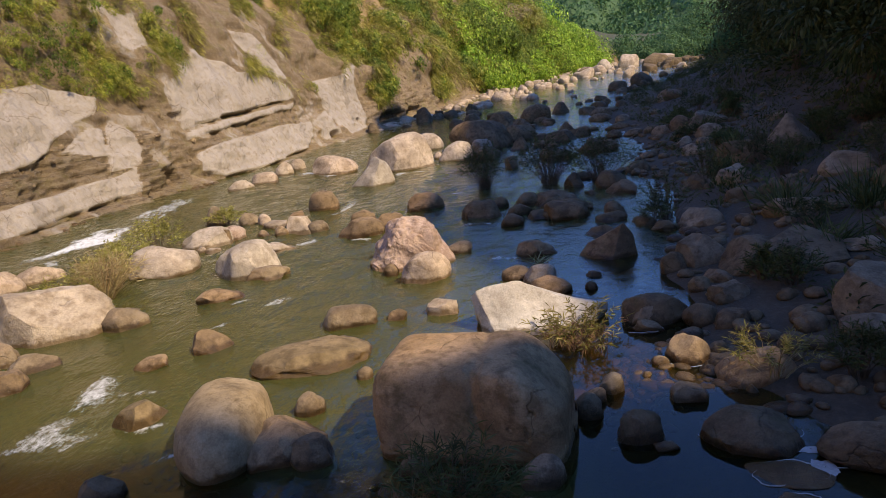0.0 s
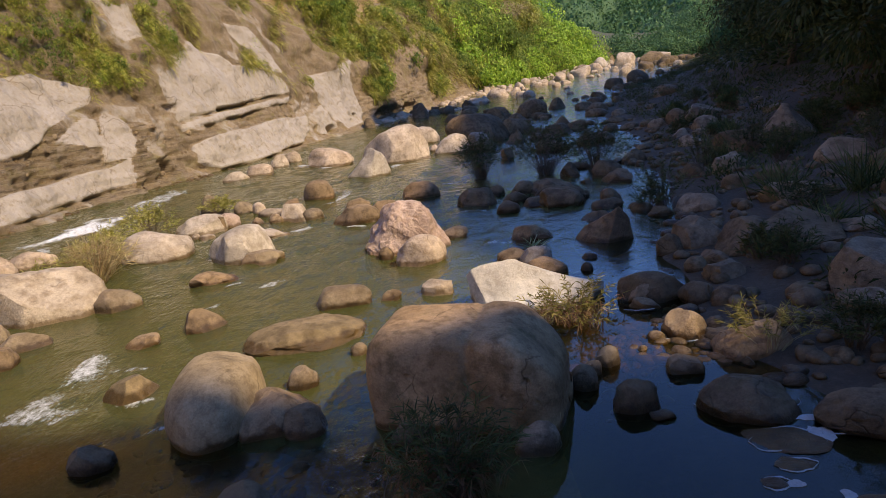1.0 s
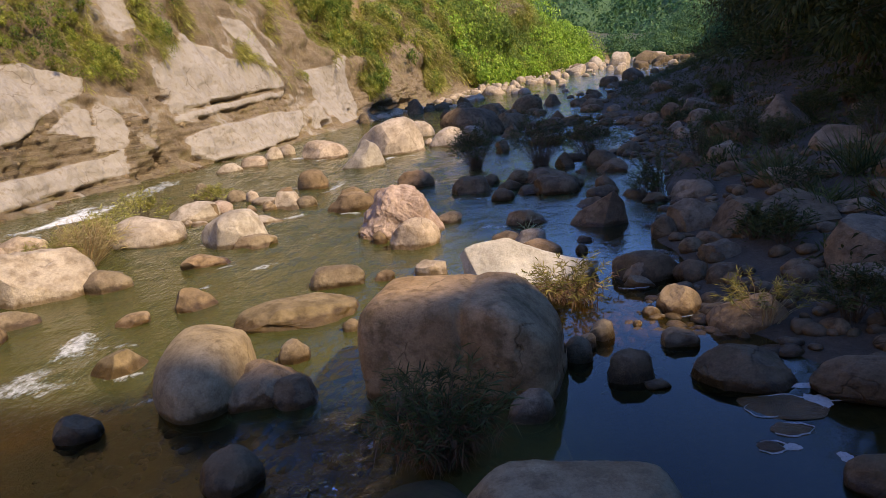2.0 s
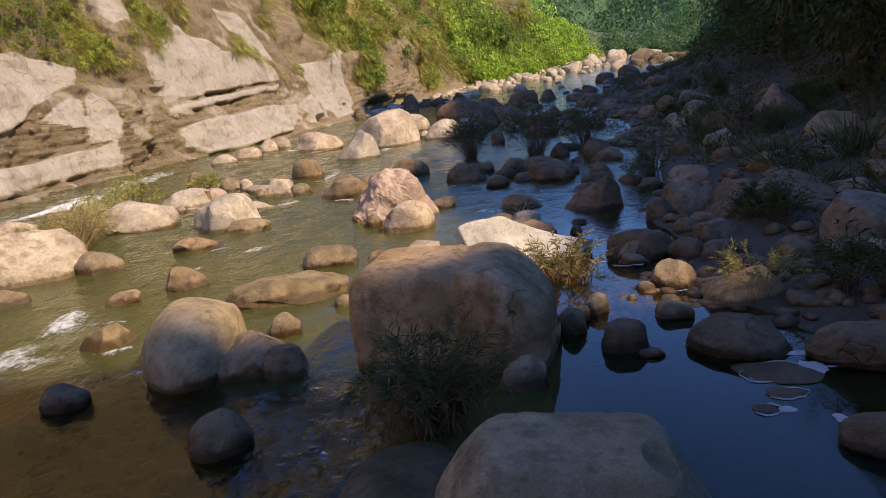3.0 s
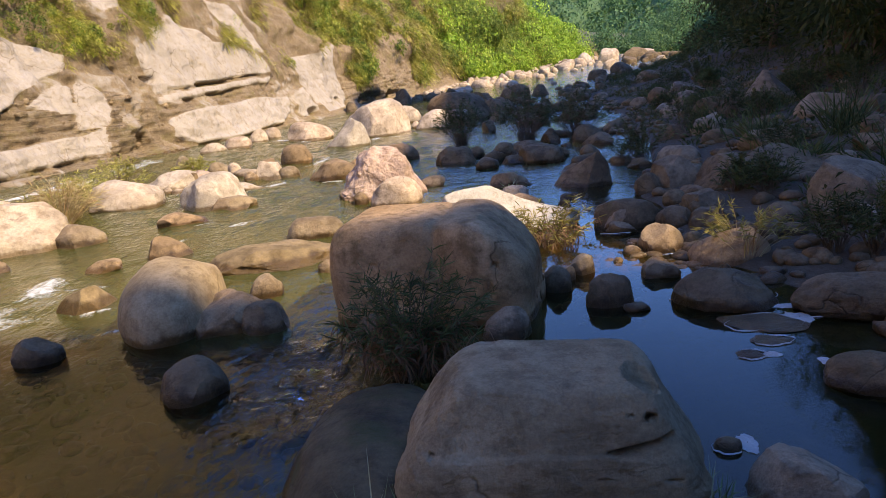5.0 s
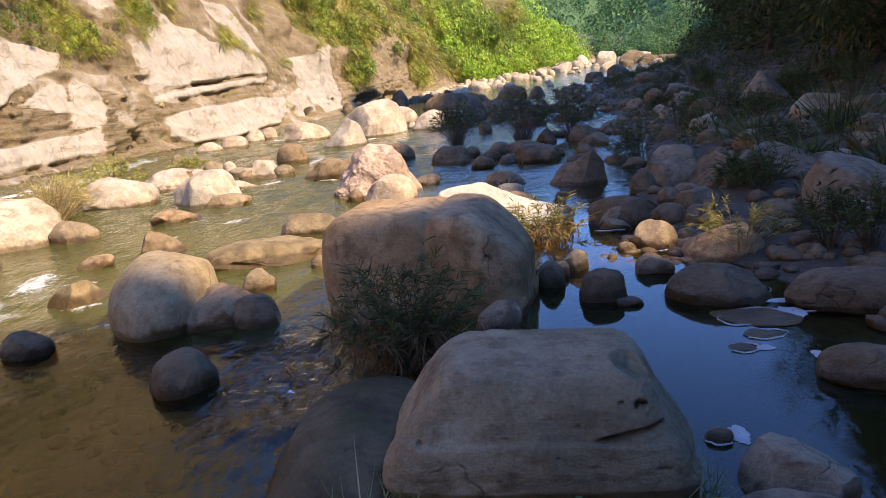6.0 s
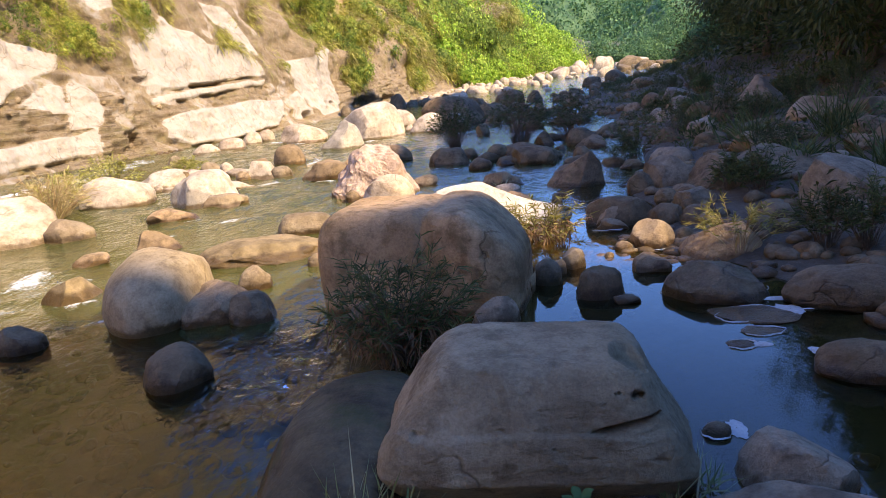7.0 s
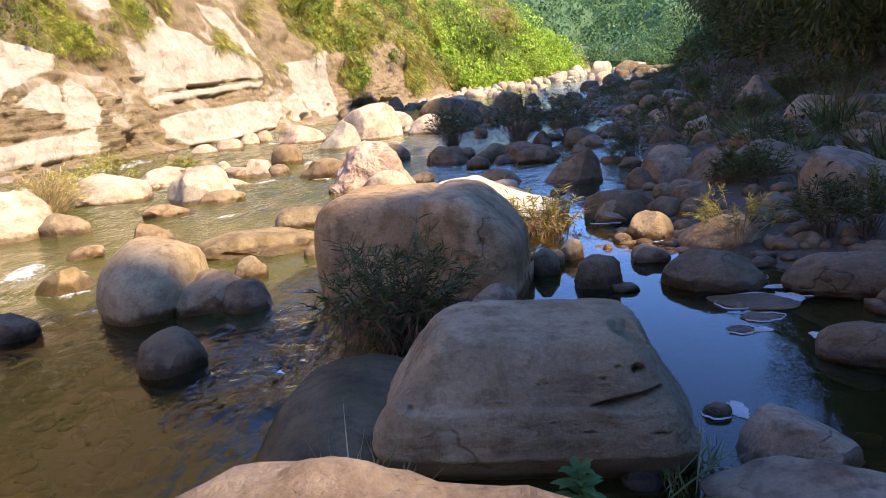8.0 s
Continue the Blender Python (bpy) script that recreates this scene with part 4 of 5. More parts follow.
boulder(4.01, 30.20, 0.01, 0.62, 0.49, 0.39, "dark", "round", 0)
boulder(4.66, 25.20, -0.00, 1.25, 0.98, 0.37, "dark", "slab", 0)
boulder(1.85, 2.60, -0.00, 0.55, 0.42, 0.23, "grey", "block", 0)
boulder(1.72, 2.17, -0.00, 0.93, 0.60, 0.21, "grey", "slab", 0)
boulder(0.40, 2.81, -0.00, 0.33, 0.25, 0.11, "bluish", "block", 0)
boulder(1.13, 2.53, -0.00, 0.17, 0.12, 0.08, "bluish", "round", 0)
boulder(1.69, 3.06, -0.00, 0.14, 0.11, 0.07, "dark", "round", 0)
boulder(-3.30, 7.00, -0.00, 0.33, 0.26, 0.15, "wet", "round", 0)
boulder(-0.46, 5.72, -0.00, 0.17, 0.13, 0.23, "dark", "block", 0)
boulder(-0.23, 5.24, -0.00, 0.27, 0.21, 0.17, "dark", "round", 0)
boulder(-0.13, 3.22, -0.08, 0.86, 1.75, 0.38, "slab", "egg", -12)

# the great boulder in midstream: a flat lobe and a domed one, a crease between them
v, f = ball(7)
v = v / (np.abs(v) ** 7.5).sum(1, keepdims=True) ** (1 / 7.5)
lump = waves(71, [(1.3, 0.6), (3.2, 0.3), (8, 0.09), (20, 0.05), (45, 0.02)])(v)
v = v * (1 + 0.04 * lump[:, None])
near = smooth(0.1, -0.5, v[:, 1])
up = smooth(-0.2, 0.5, v[:, 2])
v[:, 2] += np.where(v[:, 2] > 0, 0.04 * np.exp(-((v[:, 0] - 0.34) / 0.26) ** 2) - 0.40 * smooth(0.45, 1.02, v[:, 0]) - 0.04 * smooth(-0.80, -1, v[:, 0]), 0)
v[:, 2] -= 0.035 * np.exp(-((v[:, 0] - 0.10) / 0.06) ** 2) * (v[:, 2] > 0.4)
v[:, 1] -= near * (0.20 * np.exp(-((v[:, 0] - 0.52) / 0.34) ** 2) * up)
v[:, 1] += near * (0.06 * np.exp(-((v[:, 0] - 0.13 + 0.06 * v[:, 2]) / 0.055) ** 2) * up)
v[:, 1] += near * (0.30 * smooth(-0.15, -0.8, v[:, 2]))
for a, b, ra, rb, deep in ((0.66, 0.50, 0.03, 0.045, 0.08), (0.60, 0.22, 0.012, 0.15, 0.06), (0.44, 0.30, 0.02, 0.03, 0.05), (-0.5, 0.52, 0.03, 0.02, 0.05), (0.75, 0.2, 0.02, 0.03, 0.05)):
    v[:, 1] += near * (deep * smooth(1.2, 0.7, np.hypot((v[:, 0] - a) / ra, (v[:, 2] - b) / rb)))
great = new("boulder", mesh_of("boulder", v * (0.86, 0.50, 0.67) + (0, 0, 0.18), f, STONE["big"]))
great.matrix_world = pose(0.38, 5.74, 0, 0, 0, -15)
tagged(great, *LOOK["big"], group="river boulders")

# the chalky boulder behind it: a long back that slopes down to the bank
v, f = boulder_shape("block", 1204, 6, 1.74, 1.08, 0.66)
v[:, 2] *= np.where(v[:, 2] > 0, 1.02 - 0.42 * smooth(-0.6, 0.9, v[:, 0]), 1)
v[:, 0] += 0.25 * (0.6 - v[:, 2]) * (v[:, 0] < 0) * -0.3
chalk = new("boulder", mesh_of("boulder", v, f, STONE["chalk"]))
chalk.data.set_sharp_from_angle(angle=radians(26))
chalk.matrix_world = pose(1.40, 8.55, 0, 0, 0, -12)
tagged(chalk, *LOOK["chalk"], group="river boulders")

# the rough pinkish boulder in midstream: a steep broken face, its back falling away in steps
v, f = ball(6)
v = v / (np.abs(v) ** 3.6).sum(1, keepdims=True) ** (1 / 3.6)
v = v * (1 + 0.05 * waves(1310, [(1.6, 0.6), (4, 0.4), (10, 0.15)], 12)(v)[:, None])
fall = smooth(-0.12, -1.05, v[:, 0] + 0.10 * np.sin(v[:, 1] * 5)) ** 0.8
v[:, 2] *= np.where(v[:, 2] > 0, 1 - 0.72 * fall - 0.22 * smooth(0.78, 1.05, v[:, 0]), 1)
v[:, 0] -= 0.12 * (v[:, 0] > 0) * smooth(0.2, 1.0, v[:, 2])
blocks = waves(1311, [(3.4, 0.7), (7, 0.45)], 12)(v * (1, 1, 1.5))
v *= (1 + 0.055 * np.round(blocks * 2.2) / 2.2 + 0.012 * waves(1312, [(20, 0.7), (40, 0.5)], 12)(v))[:, None]
rose = new("boulder", mesh_of("boulder", v * (0.74, 0.66, 0.80) + (0, 0, 0.02), f, STONE["rose"]))
rose.data.set_sharp_from_angle(angle=radians(30))
rose.matrix_world = pose(-0.41, 12.53, 0, 0, 0, 4)
tagged(rose, *LOOK["rose"], group="river boulders")

# the flat-topped boulder before it: a bedding step, a slot, pits
v, f = ball(7)
v = v / (np.abs(v) ** 6.5).sum(1, keepdims=True) ** (1 / 6.5)
v = v * (1 + 0.03 * waves(72, [(1.5, 0.7), (4, 0.35), (10, 0.18), (25, 0.10), (50, 0.05)], 14)(v)[:, None])
v[:, 1] += 0.30 * smooth(-0.1, 1.0, v[:, 2]) * np.clip(-v[:, 1], 0, 1)
v[:, 1] += 0.75 * smooth(-0.35, -1.0, v[:, 2]) * np.clip(-v[:, 1], 0, 1)
v[:, 0] *= 1 - np.where(v[:, 0] < 0, 0.34 * smooth(-0.3, 1.0, v[:, 2]) + 0.12 * smooth(-0.4, -1, v[:, 2]), 0.36 * smooth(-0.9, 0.9, v[:, 2]) - 0.10)
step = smooth(0.20, 0.24, v[:, 2] + 0.05 * v[:, 0] - 0.04 * np.sin(v[:, 0] * 4 + 1))
v[:, 1] += 0.05 * step * smooth(0.1, -0.5, v[:, 1])
for a, b, ra, rb, turn, deep in ((0.53, 0.30, 0.20, 0.05, 17, 0.40), (0.60, 0.62, 0.036, 0.05, 10, 0.26), (0.48, 0.66, 0.018, 0.022, 0, 0.07), (-0.72, 0.22, 0.02, 0.025, 0, 0.07),
                                 (0.40, 0.55, 0.012, 0.012, 0, 0.05), (0.22, 0.42, 0.010, 0.010, 0, 0.05), (-0.2, 0.30, 0.03, 0.010, 5, 0.04), (0.05, 0.5, 0.04, 0.008, 3, 0.04), (-0.45, 0.1, 0.012, 0.012, 0, 0.05), (0.7, -0.1, 0.05, 0.02, -20, 0.05), (0.1, 0.1, 0.02, 0.015, 0, 0.04), (0.3, -0.02, 0.03, 0.015, 0, 0.04)):
    c, s = math.cos(radians(turn)), math.sin(radians(turn))
    u, t = (v[:, 0] - a) * c + (v[:, 2] - b) * s, -(v[:, 0] - a) * s + (v[:, 2] - b) * c
    v[:, 1] += deep * smooth(1.15, 0.8, np.hypot(u / ra, t / rb)) * smooth(-0.2, -0.45, v[:, 1])
v[:, 2] -= 0.22 * smooth(1.0, 0.55, np.hypot((v[:, 0] - 0.60) / 0.13, (v[:, 1] + 0.15) / 0.35)) * (v[:, 2] > 0.5)
v[:, 2] = np.where(v[:, 2] < -0.5, -0.5 + (v[:, 2] + 0.5) * 2.2, v[:, 2])
flat = new("boulder", mesh_of("boulder", v * (0.69, 0.42, 0.32) + (0, 0, 0.35), f, STONE["front"]))
flat.matrix_world = pose(0.73, 2.84, -0.02, 0, 1, -8)
tagged(flat, *LOOK["front"], group="river boulders")

# the boulder right below the camera's end
v, f = boulder_shape("slab", 990, 5, 1.22, 0.62, 0.75)
fore = new("boulder", mesh_of("boulder", v, f, STONE["fore"]))
fore.matrix_world = pose(0.04, 0.80, 0.462, 0, 2, 0)
tagged(fore, *LOOK["fore"], group="river boulders")

# far gravel bar boulders: pale where sunlit, dark stone standing for shade elsewhere
rng = np.random.default_rng(5)
heaps = {"sunlit": ([], [], 0), "shaded": ([], [], 0)}
for i in range(190):
    y = rng.uniform(46, 107)
    left = rng.random() < 0.72
    x = left_x(y) + rng.gamma(1.6, 2.6) + 0.2 if left else right_x(y) + rng.normal(-1.0, 1.4)
    w = rng.uniform(0.45, 1.4) * (1.8 if rng.random() < 0.10 else 1) * (0.7 + y / 250)
    z = float(max(water_z(y), ground_z(np.array(x), np.array(y))))
    v, f = boulder_shape(("round", "slab", "block")[i % 3], 2000 + i, 3, w, w * rng.uniform(0.6, 1.0), w * rng.uniform(0.3, 0.6))
    a = rng.uniform(0, 6.28)
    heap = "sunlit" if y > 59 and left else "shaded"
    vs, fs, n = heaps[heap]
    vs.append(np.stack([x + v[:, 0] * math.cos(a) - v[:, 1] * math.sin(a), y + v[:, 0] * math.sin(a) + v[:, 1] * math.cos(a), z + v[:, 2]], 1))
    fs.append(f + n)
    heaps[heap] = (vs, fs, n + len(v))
for heap, kind, label in (("sunlit", "pale", "pale boulders crowded on the far gravel bar"), ("shaded", "dark", "boulders along the far river's edge, stone darkened for shade")):
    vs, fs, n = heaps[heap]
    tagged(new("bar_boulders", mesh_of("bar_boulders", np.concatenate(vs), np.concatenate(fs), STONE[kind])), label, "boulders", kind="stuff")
# the great pale boulders where the river bends away, a dark one before them
for x, y, w, h, kind in ((25.5, 101, 3.0, 1.5, "white"), (29.4, 102, 3.6, 1.9, "pale"), (35.5, 105, 3.6, 1.3, "pale"), (32.0, 97, 5.0, 1.8, "dark"), (21.0, 92, 2.2, 1.1, "grey"), (23.5, 95, 2.4, 1.0, "pale")):
    boulder(x, y, float(max(water_z(y), ground_z(np.array(x), np.array(y)))), w, w * 0.7, h, kind, "block", 20)
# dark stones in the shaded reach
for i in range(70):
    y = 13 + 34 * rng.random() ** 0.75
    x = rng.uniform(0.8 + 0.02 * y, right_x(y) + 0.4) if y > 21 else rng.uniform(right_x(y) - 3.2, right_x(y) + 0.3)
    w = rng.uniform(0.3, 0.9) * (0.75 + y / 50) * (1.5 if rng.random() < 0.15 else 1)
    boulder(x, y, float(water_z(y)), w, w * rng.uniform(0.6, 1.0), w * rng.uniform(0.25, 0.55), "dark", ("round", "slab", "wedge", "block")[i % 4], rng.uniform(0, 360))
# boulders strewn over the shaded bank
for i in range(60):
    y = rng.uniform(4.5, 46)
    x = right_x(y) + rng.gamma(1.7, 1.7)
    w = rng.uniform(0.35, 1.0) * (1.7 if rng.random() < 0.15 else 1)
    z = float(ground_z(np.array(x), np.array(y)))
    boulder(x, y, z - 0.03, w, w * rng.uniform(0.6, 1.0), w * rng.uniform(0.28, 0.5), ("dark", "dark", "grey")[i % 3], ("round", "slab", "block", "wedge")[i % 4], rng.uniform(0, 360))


def pebbles(name, count, seed, place, sizes, material, label):
    """Small loose stones in one mesh."""
    r = np.random.default_rng(seed)
    bv, bf = ball(2)
    vs, fs = [], []
    for i in range(count):
        x, y = place(r)
        s = r.uniform(*sizes) * np.array([1, r.uniform(0.6, 1), r.uniform(0.4, 0.7)])
        a = r.uniform(0, 6.28)
        q = bv * (1 + 0.16 * np.sin(bv @ r.normal(size=3) * 2.2 + r.uniform(0, 6)))[:, None] * s
        q = np.stack([q[:, 0] * math.cos(a) - q[:, 1] * math.sin(a), q[:, 0] * math.sin(a) + q[:, 1] * math.cos(a), q[:, 2]], 1)
        vs.append(q + (x, y, float(ground_z(np.array(x), np.array(y))) + 0.25 * s[2]))
        fs.append(bf + i * len(bv))
    ob = new(name, mesh_of(name, np.concatenate(vs), np.concatenate(fs), material))
    return tagged(ob, label, "stones", kind="stuff")


# these stones take the dark material, deepening the bank's shade by colour
pebbles("bank_stones", 520, 31, lambda r: (lambda y: (float(right_x(y)) + r.gamma(1.6, 1.6) - 0.4, y))(r.uniform(3, 30)), (0.05, 0.18), STONE["dark"], "loose stones on the bank, darkened to deepen its shade")
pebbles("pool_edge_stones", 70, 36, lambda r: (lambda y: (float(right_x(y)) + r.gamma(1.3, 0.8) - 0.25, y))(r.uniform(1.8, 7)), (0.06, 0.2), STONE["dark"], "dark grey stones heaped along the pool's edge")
pebbles("bed_stones", 900, 32, lambda r: (lambda y: (r.uniform(-3.5, 3.2 if y > 6 else 0.6), y))(r.uniform(3.2, 11)), (0.03, 0.13), STONE["tan"], "small brown stones on the river bed")
pebbles("shoal_stones", 260, 38, lambda r: (2.0 + r.normal(0, 0.5), 6.9 + r.normal(0, 0.5)), (0.025, 0.07), STONE["tan"], "small brown stones on the shoal beside the great boulder")
pebbles("near_stones", 160, 33, lambda r: (r.uniform(-0.6, 2.4), r.uniform(1.2, 2.9)), (0.03, 0.12), STONE["dark"], "small dark stones on the near bank")
pebbles("cliff_foot_stones", 900, 34, lambda r: (lambda y: (float(left_x(y)) + r.uniform(-0.1, 0.9), y))(r.uniform(15, 60)), (0.04, 0.17), STONE["wet"], "brown rubble along the foot of the cliff")
pebbles("bar_stones", 650, 35, lambda r: (lambda y: (float(left_x(y)) + r.gamma(2.0, 1.6), y))(r.uniform(48, 115)), (0.12, 0.6), STONE["pale"], "pale stones of the far gravel bar")


# ---- foam collars round stones in the still pool ----
def foam_collar(x, y, rx, ry, width, start, sweep, seed):
    """A thin ragged ribbon of foam that floats round a stone."""
    r = np.random.default_rng(seed)
    a = np.radians(np.linspace(start, start + sweep, 60))
    ph = r.uniform(0, 6.28, 4)
    wob = 1 + 0.06 * np.sin(3 * a + ph[0]) + 0.05 * np.sin(7 * a + ph[1])
    wide = 0.65 * width * np.clip(0.6 + 0.5 * np.sin(2 * a + ph[2]) + 0.16 * np.sin(11 * a + ph[3]) + 0.1 * np.sin(23 * a), 0.15, 2) * np.sin(np.linspace(0.02, 3.12, 60))
    rows = []
    for k, lift in ((0, 0.003), (0.5, 0.011), (1, 0.003)):
        rows.append(np.stack([x + (rx * wob + wide * k) * np.cos(a), y + (ry * wob + wide * k) * np.sin(a), 0 * a + lift], 1))
    ob = new("foam", mesh_of("foam", np.stack(rows, 1).reshape(-1, 3), grid_faces(60, 3), FOAM))
    return tagged(ob, "ragged white foam floating round a stone", "foam", kind="stuff")


def foam_patch(x, y, rx, ry, seed):
    """A ragged raft of foam: a low mound with a frayed outline."""
    r = np.random.default_rng(seed)
    a = np.linspace(0, 2 * math.pi, 64, endpoint=False)
    edge = 1 + sum(r.uniform(0.3, 0.6) / k ** 0.7 * 0.4 * np.sin(k * a + r.uniform(0, 6.28)) for k in (2, 3, 5, 9, 14, 21))
    rings = [np.stack([x + rx * edge * k * np.cos(a), y + ry * edge * k * np.sin(a), 0 * a + lift], 1) for k, lift in ((0.05, 0.010), (0.55, 0.010), (1.0, 0.003))]
    idx = np.arange(192).reshape(3, 64)
    f = np.concatenate([np.stack([idx[k], np.roll(idx[k], -1), np.roll(idx[k + 1], -1), idx[k + 1]], 1) for k in (0, 1)])[:, ::-1]
    ob = new("foam", mesh_of("foam", np.concatenate(rings), f, FOAM))
    return tagged(ob, "ragged raft of white foam beside a stone", "foam", kind="stuff")


foam_patch(1.80, 3.08, 0.055, 0.09, 1)
foam_patch(2.97, 4.68, 0.08, 0.13, 2)
foam_patch(2.46, 4.10, 0.06, 0.05, 3)
foam_patch(3.0, 4.95, 0.12, 0.05, 4)
foam_patch(2.72, 3.92, 0.05, 0.06, 5)
foam_collar(2.68, 4.66, 0.27, 0.17, 0.035, 150, 340, 1)
foam_collar(2.58, 4.32, 0.14, 0.08, 0.03, 170, 330, 2)
foam_collar(2.33, 4.13, 0.10, 0.07, 0.04, 200, 280, 3)
foam_collar(1.69, 3.06, 0.075, 0.06, 0.025, 150, 350, 4)
foam_collar(2.70, 5.35, 0.42, 0.30, 0.03, 180, 160, 5)
foam_collar(2.55, 7.9, 0.2, 0.13, 0.05, 200, 200, 6)
foam_collar(3.35, 4.85, 0.42, 0.24, 0.03, 190, 130, 7)
foam_collar(2.73, 6.92, 0.24, 0.21, 0.02, 200, 150, 9)

# ---- plants ----
def blades(roots, dirs, lengths, widths, droop, rng, segments=2):
    """Leaf blades: folded tapered strips that start at roots and bend down."""
    n = len(roots)
    dirs = dirs / np.linalg.norm(dirs, axis=1, keepdims=True)
    side = np.cross(dirs, rng.normal(size=(n, 3)))
    side /= np.linalg.norm(side, axis=1, keepdims=True) + 1e-9
    profile = {2: (0.5, 1.0, 0.0), 3: (0.6, 1.0, 0.7, 0.0)}[segments]
    rows = []
    for k in range(segments + 1):
        t = k / segments
        mid = roots + dirs * (lengths * t)[:, None] - np.array([0, 0, 1]) * (droop * lengths * t * t)[:, None]
        rows.append(np.stack([mid - side * (widths * profile[k] / 2)[:, None], mid + side * (widths * profile[k] / 2)[:, None]], 1))
    v = np.stack(rows, 1).reshape(n, -1, 3)
    per = (segments + 1) * 2
    base = np.array([[2 * k, 2 * k + 1, 2 * k + 3, 2 * k + 2] for k in range(segments)])
    f = (base[None] + (np.arange(n) * per)[:, None, None]).reshape(-1, 4)
    return v.reshape(-1, 3), f


def tubes(paths, radius, sides=4):
    """Thin tapering stems along paths."""
    vs, fs, off = [], [], 0
    for path, r0 in zip(paths, radius):
        path = np.asarray(path)
        k = len(path)
        for i, q in enumerate(path):
            r = r0 * (1 - 0.75 * i / (k - 1))
            a = np.arange(sides) * 2 * math.pi / sides
            vs.append(q + np.stack([np.cos(a) * r, np.sin(a) * r, 0 * a], 1))
        for i in range(k - 1):
            for j in range(sides):
                fs.append((off + i * sides + j, off + i * sides + (j + 1) % sides, off + (i + 1) * sides + (j + 1) % sides, off + (i + 1) * sides + j))
        off += k * sides
    return np.concatenate(vs), np.array(fs)


KINDS = {  # stems, leaves per stem, leaf length, leaf width, leaf material, spread, label
    "willow": (64, 32, 0.115, 0.010, "LEAF_WILLOW", 1.15, "bushy willow-leaved riverside shrub with dark green leaves", "shrub"),
    "dark": (46, 24, 0.085, 0.010, "LEAF_FOREST", 1.0, "dark shaded shrub on the stony bank", "shrub"),
    "yellow": (34, 18, 0.085, 0.011, "LEAF_YELLOW", 1.0, "leggy shrub with yellowing narrow leaves and bare stems", "shrub"),
    "twiggy": (110, 16, 0.12, 0.013, "LEAF_FOREST", 1.1, "dark twiggy shrub standing in the shaded river", "shrub"),
    "mixed": (34, 22, 0.11, 0.014, "LEAF_YELLOW", 1.25, "low olive shrub with narrow leaves beside a white rock", "shrub"),
    "island": (52, 22, 0.10, 0.012, "LEAF_GRASS", 1.2, "low yellow-green shrub among the island stones", "shrub"),
    "reed": (130, 3, 0.20, 0.008, "LEAF_REED", 1.2, "clump of dry reddish reeds on the stone island", "reeds"),
    "grass": (150, 0, 0.5, 0.012, "LEAF_WILLOW", 1.0, "tall grass clump on the shaded bank", "grass"),
    "tuft": (26, 0, 0.4, 0.008, "LEAF_TUFT", 1.2, "tuft of thin arching grass by the rocks", "grass"),
}
LEAVES = {"LEAF_TUFT": LEAF_TUFT, "LEAF_WILLOW": LEAF_WILLOW, "LEAF_FOREST": LEAF_FOREST, "LEAF_YELLOW": LEAF_YELLOW, "LEAF_DRY": LEAF_DRY, "LEAF_REED": LEAF_REED, "LEAF_GRASS": LEAF_GRASS}
planted = [0]


